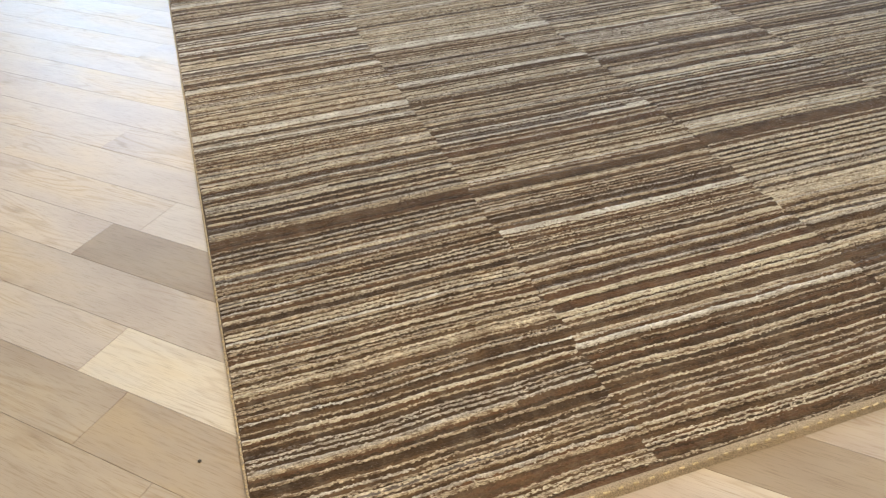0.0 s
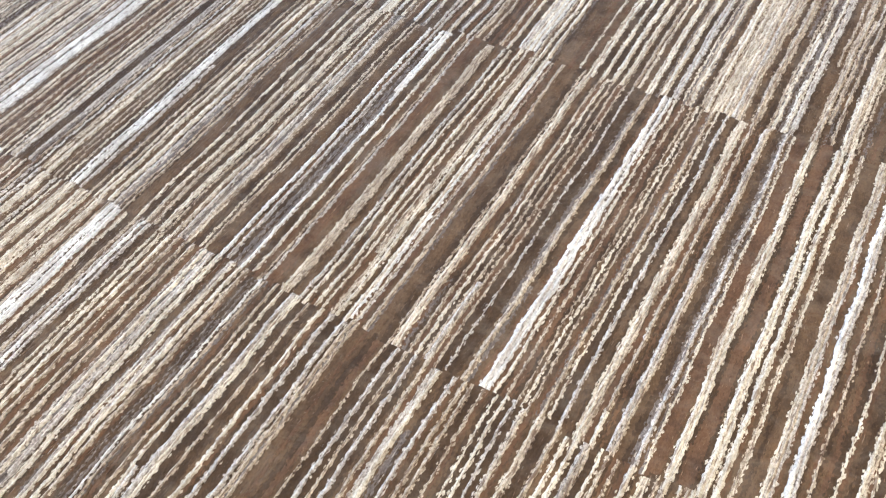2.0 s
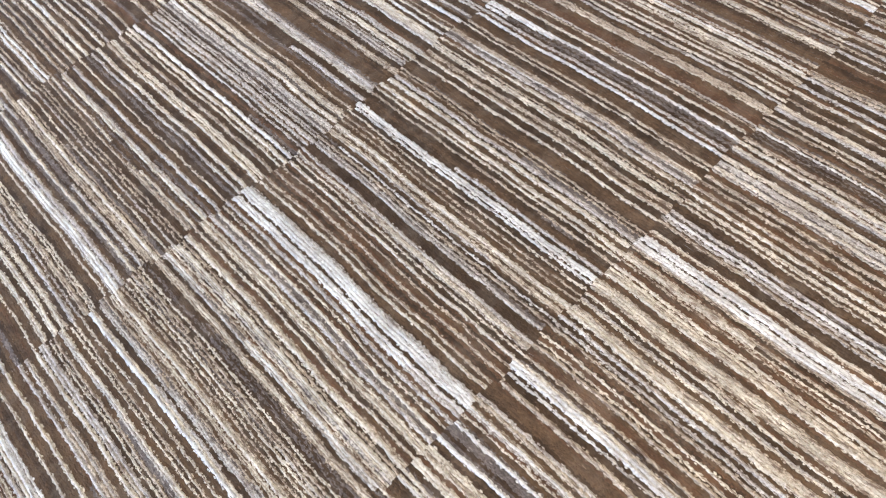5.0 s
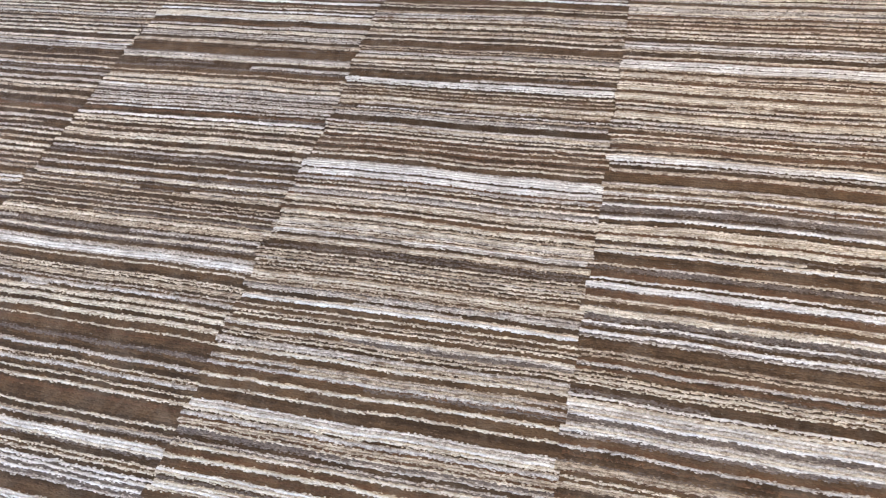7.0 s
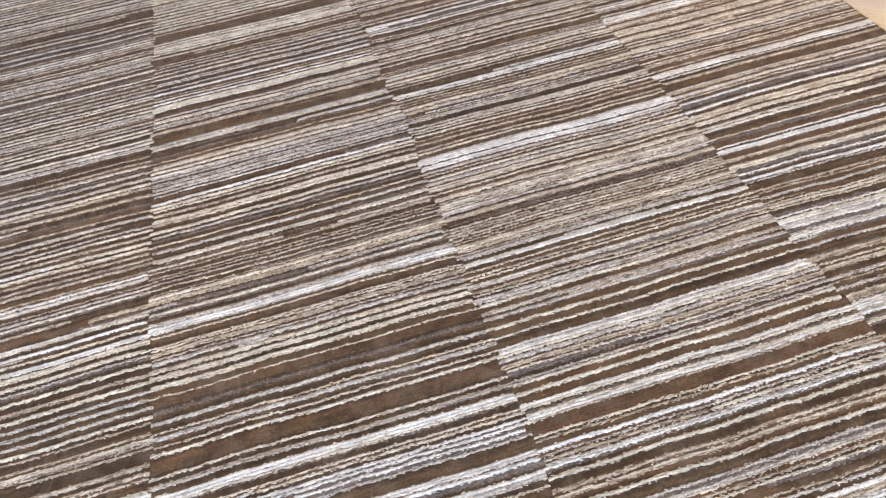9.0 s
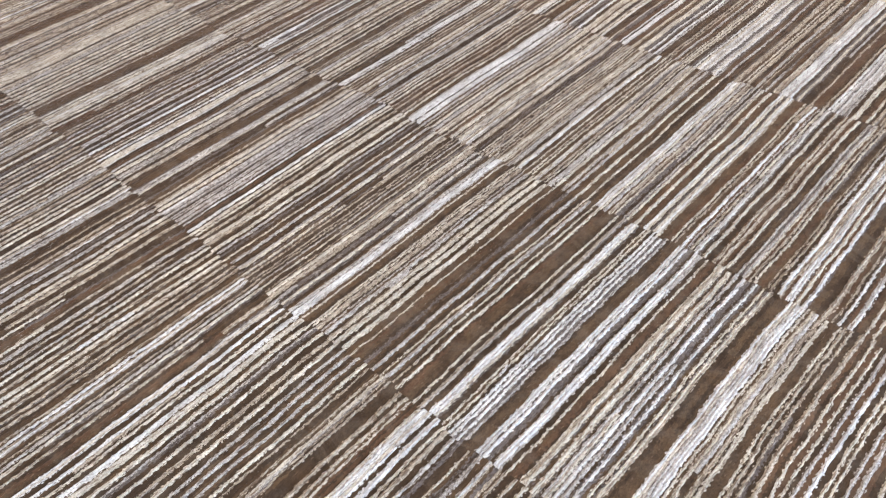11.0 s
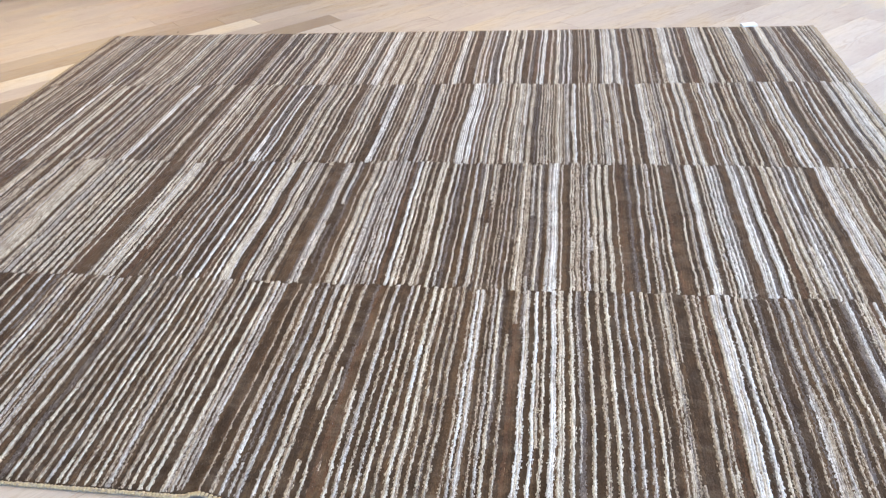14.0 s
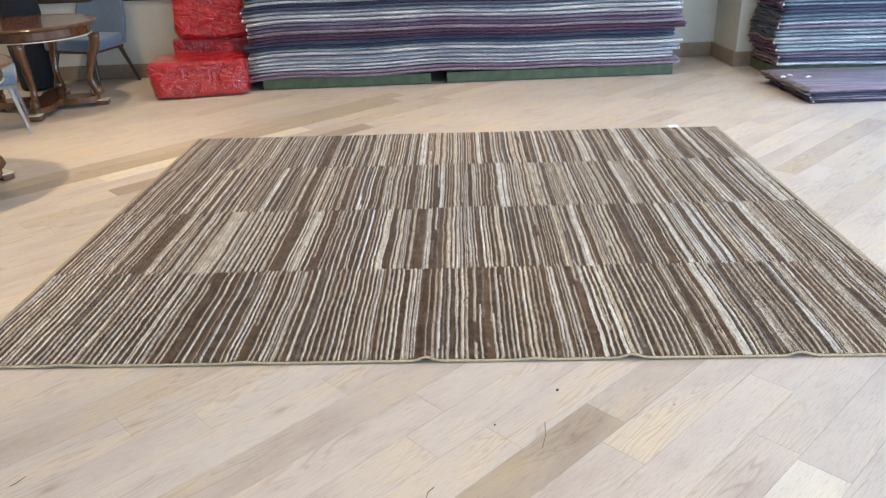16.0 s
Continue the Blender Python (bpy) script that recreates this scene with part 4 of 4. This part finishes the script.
def folded_rug(m, length, depth, high, seed, kind, group, sag=0.0, wave=0.006, raw_end=False):
    """One rug folded flat: a rounded fold in front, an upper and a lower leaf, wavy ends with a light rim."""
    r = random.Random(seed)
    shade, mat = PILES[kind]
    rug_ob = thing("folded_rug", m, "folded %s wool rug lying %s" % (shade, "on the oak floor" if "floor" in group else "in a stack"), "rug", group)
    o = r.uniform(0, 50)
    n = 34

    def ripple(x):
        """The waves run through the whole stack; each rug adds a little of its own."""
        z0 = m.translation.z
        return 1.9 * wave * noise.noise((x * 1.2, z0 * 2.5, 0.5)) + 0.25 * wave * noise.noise((x * 5 + o, 2.0, seed)) - sag * (1 - min(1, x / 0.45)) ** 2

    def section(k, z_part, zlo, zhi, front, bm, rings, index):
        x = length * k / n
        dz = ripple(x)
        dy = 0.014 * noise.noise((x * 1.1 + o, 7.0, z_part)) + 0.004 * noise.noise((x * 9 + o, 4.0, z_part))
        h = (zhi - zlo) / 2
        ring = []
        for y, z in ((depth, zlo), (h * 0.9 + front, zlo), (h * 0.25 + front, zlo + h * 0.35), (front, zlo + h * 0.9), (h * 0.45 + front, zlo + h * 1.45), (h * 1.6 + front, zlo + h * 1.85), (depth, zhi)):
            ring.append(bm.verts.new((x, y + (dy if y < depth else 0), z + dz)))
        rings.append(ring)

    half = high * r.uniform(0.46, 0.54)
    for name, zlo, zhi, front in (("lower_leaf", 0.0, half - 0.005, r.uniform(-0.015, 0.030)), ("upper_leaf", half + 0.0005, high - 0.005, r.uniform(-0.015, 0.030))):
        bm, rings = bmesh.new(), []
        for k in range(n + 1):
            section(k, zlo * 100, zlo, zhi, front, bm, rings, 0)
        for a, b in zip(rings, rings[1:]):
            for k in range(7):
                bm.faces.new((a[k], b[k], b[(k + 1) % 7], a[(k + 1) % 7]))
        bm.faces.new(rings[0])
        bm.faces.new(rings[-1][::-1])
        bmesh.ops.recalc_face_normals(bm, faces=bm.faces[:])
        part(name, bm, mat if name == "upper_leaf" else PILES[r.choice((kind, kind, kind, 2, 0, 1))][1], rug_ob, smooth=True)
    if raw_end:
        for k in range(2):
            bm, rings = bmesh.new(), []
            zc, ph = half * (0.5 + k), r.uniform(0, 6)
            for j in range(15):
                y = 0.012 + (depth - 0.03) * j / 14
                dz = 0.007 * math.sin(y * r.uniform(17, 21) + ph)
                out = -0.012 - 0.022 * r.random()
                rings.append([bm.verts.new((px, y, zc + pz + dz)) for px, pz in ((0.004, -half * 0.42), (out, -half * 0.34), (out, half * 0.30), (0.004, half * 0.42))])
            for a, b2 in zip(rings, rings[1:]):
                for i in range(3):
                    bm.faces.new((a[i], b2[i], b2[i + 1], a[i + 1]))
            bm.faces.new(rings[0])
            bm.faces.new(rings[-1][::-1])
            bmesh.ops.recalc_face_normals(bm, faces=bm.faces[:])
            part("raw_end", bm, PILES[r.choice((6, 6, 4, 7, 2))][1], rug_ob, "wavy taupe backing at the open end", smooth=True)
    for end in (0.0, length):
        if r.random() < 0.6:
            bm = bmesh.new()
            bmesh.ops.create_icosphere(bm, subdivisions=2, radius=1.0)
            for v in bm.verts:
                v.co *= 1 + 0.3 * noise.noise(v.co * 2 + Vector((seed, 0, 0)))
                v.co = Vector((v.co.x * 0.008, v.co.y * 0.016, v.co.z * half * 0.42))
            dz = ripple(end)
            part("corner_fringe", bm, FRINGE, rug_ob, "cream thread at the folded corner", pose(end, 0.012, half * 0.5 + dz), True)
    return rug_ob


def rug_stack(a, b, length, depth, base, count, seed, kinds, group, turn=0.0, sag=0.0, wave=0.006, raw_end=False):
    r = random.Random(seed)
    z = base
    for i in range(count):
        h = r.uniform(0.054, 0.070)
        folded_rug(loc(a + r.uniform(-0.03, 0.03), b + r.uniform(-0.012, 0.012), z, turn + r.uniform(-0.15, 0.15)), length + r.uniform(-0.04, 0.03), depth, h * 0.96,
                   seed * 100 + i, kinds[i], group, sag, wave, raw_end)
        z += h
    return z


rug_stack(-0.10, -0.03, 3.79, 0.76, 0.108, 14, 3, (2, 0, 0, 3, 1, 7, 2, 0, 0, 1, 5, 1, 0, 1), "rugs of the long stack", sag=0.03, wave=0.012)
rug_stack(4.42, -0.34, 2.4, 0.52, 0.108, 13, 8, (1, 2, 3, 0, 3, 0, 5, 1, 5, 7, 2, 1, 0), "rugs of the side stack", wave=0.013, raw_end=True)
z = 0.012
for i, kd in enumerate((2, 1, 2)):
    folded_rug(loc(4.33 - 0.02 * i, -1.26 + 0.01 * i, z, -1.0 + 1.2 * i), 2.4, 0.80, 0.030, 900 + i, kd, "rugs folded on the floor", wave=0.010, raw_end=True)
    z += 0.031


def bale(m, sx, sy, sz, seed, label):
    """A rug bale in shrunk plastic: a soft box with drawn-in corners and creases."""
    b = thing("wrapped_bale", m, label, "bale", "red wrapped bales")
    bm = bmesh.new()
    bmesh.ops.create_cube(bm, size=1.0)
    bmesh.ops.subdivide_edges(bm, edges=bm.edges[:], cuts=15, use_grid_fill=True)
    for v in bm.verts:
        p = v.co * 2
        q = Vector([math.copysign(abs(c) ** 0.92, c) for c in p])
        rounding = max(0.0, (abs(q.x) ** 8 + abs(q.y) ** 8 + abs(q.z) ** 8) ** 0.125 - 1.0)
        q *= 1 - 0.7 * rounding
        w = Vector((q.x * sx / 2, q.y * sy / 2, q.z * sz / 2))
        n1 = noise.noise((w.x * 4 + seed, w.y * 4, w.z * 5)) * 0.022 + noise.noise((w.x * 14 + seed, w.y * 12, w.z * 10)) * 0.010
        n1 += 0.008 * noise.noise((w.x * 30 + w.z * 25, w.y * 20, seed))
        w += w.normalized() * n1
        v.co = Vector((w.x, w.y, max(0.002, w.z + sz / 2)))
    part("wrapping", bm, RED, b, smooth=True)
    seam = sweep([(-sx * 0.38 + sx * 0.76 * k / 12, -sy / 2 - 0.003 + 0.006 * math.sin(k * 1.7), sz * 0.80 + 0.02 * math.sin(k * 2.3)) for k in range(13)],
                 [(0.004, 0.004)] * 13, 6)
    part("seam", seam, RED, b, "gathered seam of the plastic")
    return b


bale(loc(-0.53, 0.03, 0.0, 8.0), 0.82, 0.50, 0.315, 1, "rug bale in bright red shrunk plastic on the floor")
bale(loc(-0.46, 0.53, 0.0, 2.0), 0.80, 0.40, 0.425, 2, "rug bale in red plastic behind the front bale")
bale(loc(-0.43, 0.50, 0.415, 3.0), 0.74, 0.42, 0.46, 3, "rug bale in red plastic lying on another bale")


CURVE = (0.0, 0.12, 0.25, 0.40, 0.58, 0.76, 0.90, 1.0)


def round_table(x, y, turn, high=0.70, radius=0.53, reach=1.0):
    t = thing("round_table", pose(x, y, 0, 0, 0, turn), "round polished walnut table on four scrolled legs", "table", "round tables")
    top = lathe([(0.02, high - 0.035), (radius - 0.035, high - 0.035), (radius - 0.012, high - 0.026), (radius, high - 0.014), (radius - 0.006, high - 0.003), (radius - 0.02, high)], 56)
    part("tabletop", top, WALNUT, t, smooth=False)
    part("apron", lathe([(radius - 0.10, high - 0.105), (radius - 0.075, high - 0.105), (radius - 0.070, high - 0.09), (radius - 0.070, high - 0.036), (radius - 0.10, high - 0.036)], 48), WALNUT, t)
    part("trim", lathe([(radius - 0.10, high - 0.113), (radius - 0.066, high - 0.113), (radius - 0.066, high - 0.1055), (radius - 0.10, high - 0.1055)], 48), GILT, t, "pale gilt line under the apron")
    base = bmesh.new()
    ring = []
    for k in range(48):
        a = 2 * math.pi * k / 48
        rr = reach * (0.27 + 0.13 * math.cos(4 * a))
        ring.append((rr * math.cos(a), rr * math.sin(a)))
    lo = [base.verts.new((px, py, 0.035)) for px, py in ring]
    hi = [base.verts.new((px, py, 0.085)) for px, py in ring]
    for k in range(48):
        base.faces.new((lo[k], lo[(k + 1) % 48], hi[(k + 1) % 48], hi[k]))
    base.faces.new(hi)
    base.faces.new(lo[::-1])
    part("base", base, WALNUT, t, "concave walnut platform")
    for k in range(4):
        m = pose(0, 0, 0, 0, 0, 90 * k) @ Matrix.Diagonal((reach, 1, 1, 1))
        pts, sizes = [], []
        for i in range(15):
            f = i / 14
            pts.append((float(np.interp(f, CURVE, (0.415, 0.372, 0.352, 0.360, 0.392, 0.432, 0.452, 0.446))), 0, 0.09 + (high - 0.20) * f))
            w = float(np.interp(f, CURVE, (0.036, 0.028, 0.026, 0.028, 0.033, 0.037, 0.040, 0.046)))
            sizes.append((w, 0.9 * w))
        leg = part("leg", sweep(pts, sizes), WALNUT, t, "", m, True)
        part("scroll", sweep([(0.385 + 0.038 * math.cos(a * 0.5), 0, 0.118 + 0.034 * math.sin(a * 0.5)) for a in range(11)], [(0.012, 0.026)] * 11, 6), WALNUT, leg, "", None, True)
        part("foot", box(0.365, -0.045, 0.002, 0.465, 0.045, 0.04, 0.006, 2), WALNUT, t, "walnut block foot with a pale line", m)
        part("foot_line", box(0.362, -0.048, 0.0405, 0.468, 0.048, 0.047, 0.002), GILT, t, "pale gilt line", m)
    return t


round_table(-1.55, 3.98, 12.0, radius=0.50)
round_table(-1.09, 1.86, -30.0, high=0.74, radius=0.47, reach=0.74)


def upholstered_chair(m, leg_mat, label):
    c = thing("upholstered_chair", m, label, "chair", "blue chairs")
    seat = box(-0.25, -0.25, 0.36, 0.25, 0.24, 0.46, 0.035, 3)
    for v in seat.verts:
        v.co.z += 0.015 * (1 - (v.co.x / 0.25) ** 2) if v.co.z > 0.42 else 0
        v.co.x *= 1.0 + 0.10 * (v.co.y < 0)
    part("seat", seat, BLUE, c, smooth=True)
    bk = bmesh.new()
    n, mrow = 16, 10
    shell = []
    for side in (0, 1):
        rows = []
        for j in range(mrow + 1):
            f = j / mrow
            row = []
            for i in range(n + 1):
                s = -1 + 2 * i / n
                half = 0.26 - 0.05 * f ** 3
                a = s * 1.05
                row.append(bk.verts.new((half * math.sin(a) / math.sin(1.05), 0.23 - (0.16 * (1 - f * 0.5)) * (1 - math.cos(a)) + 0.09 * f + 0.05 * side, 0.40 + 0.46 * f - 0.05 * s * s * f)))
            rows.append(row)
        shell.append(rows)
    for rows in shell:
        for a, b in zip(rows, rows[1:]):
            for i in range(n):
                bk.faces.new((a[i], a[i + 1], b[i + 1], b[i]))
    f0, f1 = shell
    rim0 = f0[0] + [r[-1] for r in f0[1:]] + f0[-1][-2::-1] + [r[0] for r in f0[-2:0:-1]]
    rim1 = f1[0] + [r[-1] for r in f1[1:]] + f1[-1][-2::-1] + [r[0] for r in f1[-2:0:-1]]
    for i in range(len(rim0)):
        j = (i + 1) % len(rim0)
        bk.faces.new((rim0[i], rim0[j], rim1[j], rim1[i]))
    bmesh.ops.recalc_face_normals(bk, faces=bk.faces[:])
    part("backrest", bk, BLUE, c, smooth=True)
    part("seat_frame", box(-0.22, -0.21, 0.335, 0.22, 0.21, 0.36, 0.006), leg_mat, c)
    for sx in (-1, 1):
        for sy in (-1, 1):
            part("leg", sweep([(sx * (0.25 - 0.06 * f), sy * (0.26 - 0.07 * f) + (0.05 if sy > 0 else 0) * (1 - f), 0.001 + 0.34 * f) for f in (0, 0.5, 1)],
                              [(0.010, 0.010), (0.014, 0.014), (0.019, 0.019)]), leg_mat, c, "tapered splayed leg")
    return c


upholstered_chair(pose(-1.52, 4.80, 0, 0, 0, -14), LEG, "blue-grey upholstered chair with dark tapered legs by the wall")
upholstered_chair(pose(-1.66, 3.28, 0, 0, 0, 118), GREYLEG, "blue-grey upholstered chair with grey legs between the tables")

roll = thing("rug_roll", pose(-2.02, 4.78, 0, 0, -4, 0), "tall dark navy rug roll standing upright behind the table", "rug roll")
prof = [(0.16, 0.012), (0.175, 0.03), (0.18, 0.5), (0.165, 0.9), (0.15, 1.15), (0.13, 1.2), (0.05, 1.19)]
rb = lathe(prof, 28)
for v in rb.verts:
    v.co.x += 0.012 * noise.noise((v.co.z * 3, v.co.x * 5, 1.0))
    v.co.y += 0.012 * noise.noise((v.co.z * 3, v.co.y * 5, 6.0))
part("cover", rb, NAVY, roll, smooth=True)

# ---- small bits on the floor ----
hair = paint("dark_thread", (0.06, 0.045, 0.035), 0.7, 0.1)
for pts in (((2.12, -0.38), (2.118, -0.44), (2.100, -0.505)), ((1.785, -0.665), (1.768, -0.685), (1.765, -0.71)), ((0.60, -0.60), (0.585, -0.63), (0.575, -0.64))):
    t = thing("loose_thread", pose(pts[0][0], pts[0][1], 0), "short dark thread lying on the oak floor", "thread", "loose threads")
    part("fibre", sweep([(x - pts[0][0], y - pts[0][1], 0.0015) for x, y in pts], [(0.0011, 0.0009)] * 3, 5), hair, t)
for x, y, s in ((2.18, -0.21, 0.006), (1.965, -0.39, 0.004), (2.54, -0.30, 0.003), (0.36, 2.96, 0.004)):
    c = thing("crumb", pose(x, y, 0), "tiny dark crumb lying on the oak floor", "crumb", "floor crumbs")
    cb = bmesh.new()
    bmesh.ops.create_icosphere(cb, subdivisions=1, radius=s)
    for v in cb.verts:
        v.co.z = max(0.0005, v.co.z * 0.6 + s * 0.4)
        v.co.x *= 1 + 0.4 * noise.noise(v.co * 300)
    part("grain", cb, hair, c)

# ---- the oak floor ----
sub = bmesh.new()
bmesh.ops.create_grid(sub, x_segments=1, y_segments=1, size=1.0, matrix=ROOM @ pose(1.0, -5.1, -0.004) @ Matrix.Diagonal((6.2, 6.2, 1, 1)))
floor = structure("floor", sub, DARK, "limed oak plank floor laid diagonally, pale and knotty", "floor")
PITCH, V0 = 0.1485, 1.318
DIAG = pose(0, 0, 0, 0, 0, 45)
LENGTHS = (0.55, 0.85, 1.15, 1.5, 1.9)
JOINTS = {0: 3.09, 2: 2.745, 3: 2.60, -19: 1.055, -22: 1.40, -26: 1.596}


def plank_bm(length):
    bm = box(0, 0.0003, -0.003, length - 0.0006, PITCH - 0.0003, 0.0)
    top = [e for e in bm.edges if all(v.co.z > -0.001 for v in e.verts)]
    bmesh.ops.bevel(bm, geom=top, offset=0.0006, segments=1, affect="EDGES")
    bmesh.ops.delete(bm, geom=[f for f in bm.faces if f.normal.z < -0.9], context="FACES")
    return bm


BOARDS = [[mesh_of("plank", plank_bm(ln), mat) for ln in LENGTHS] for mat in (OAK, OAK_BROWN, OAK_PALE, OAK_UMBER)]
# boards that stand out: row, from, to, tone (1 brown, 2 pale, 3 umber)
ODD = ((0, 1.9, 3.05, 3), (3, 0.5, 2.55, 1), (3, 2.6, 3.3, 1), (4, 0.5, 3.3, 1), (2, 1.9, 2.7, 2), (-19, 0.4, 1.0, 2), (-22, 0.8, 1.38, 1),
       (-26, 0.3, 1.55, 2))
unit = plank_bm(1.0)
unit_v = [v.co.copy() for v in unit.verts]
unit.verts.index_update()
unit_f = [[v.index for v in f.verts] for f in unit.faces]
unit.free()
ROOM_IN = ROOM.inverted()
far_v, far_f, made = [], [], 0
rng = random.Random(77)
for row in range(-62, 44):
    v = V0 + PITCH * row
    u = -12.0
    if row in JOINTS:
        u = JOINTS[row] - 14.0
        back_to = JOINTS[row]
        seq = []
        while sum(seq) < 14.0:
            seq.append(rng.randrange(5))
            if 14.0 - sum(LENGTHS[i] for i in seq) < 0.3:
                break
        u = back_to - sum(LENGTHS[i] for i in seq)
    else:
        seq = []
        u -= rng.random() * 1.9
    while u < 12.0:
        i = seq.pop(0) if seq else rng.randrange(5)
        ln = LENGTHS[i]
        c = DIAG @ Vector((u + ln / 2, v + PITCH / 2, 0))
        near = -1.1 < c.x < 4.3 and -1.3 < c.y < 4.3 and made < 300 and not (0.75 < c.x < 2.9 and 0.75 < c.y < 2.1)
        if near:
            made += 1
            tone = next((k for r, u0, u1, k in ODD if r == row and u0 < u + ln / 2 < u1), 0)
            ob = new("plank", BOARDS[tone][i])
            ob.parent = floor
            ob.matrix_basis = DIAG @ pose(u, v, 0)
        else:
            # boards end under the walls
            inside = [k / 10 for k in range(int(ln * 10) + 1) if -5.1 < (q := ROOM_IN @ DIAG @ Vector((u + k / 10, v + PITCH / 2, 0))).x < 7.1 and -11.1 < q.y < 0.95]
            if inside:
                ua = u + (inside[0] if inside[0] > 0 else 0.0)
                ub = u + (inside[-1] if inside[-1] < int(ln * 10) / 10 else ln)
                base = len(far_v)
                far_v.extend((ua if p.x < 0.5 else ub - 1.0 + p.x, v + p.y, p.z) for p in unit_v)
                far_f.extend([base + k for k in f] for f in unit_f)
        u += ln
me = bpy.data.meshes.new("far_planks")
me.from_pydata(far_v, [], far_f)
me.materials.append(OAK_FAR)
rest = new("far_planks", me)
rest.parent = floor
rest.matrix_basis = DIAG
tagged(rest, kind="stuff")
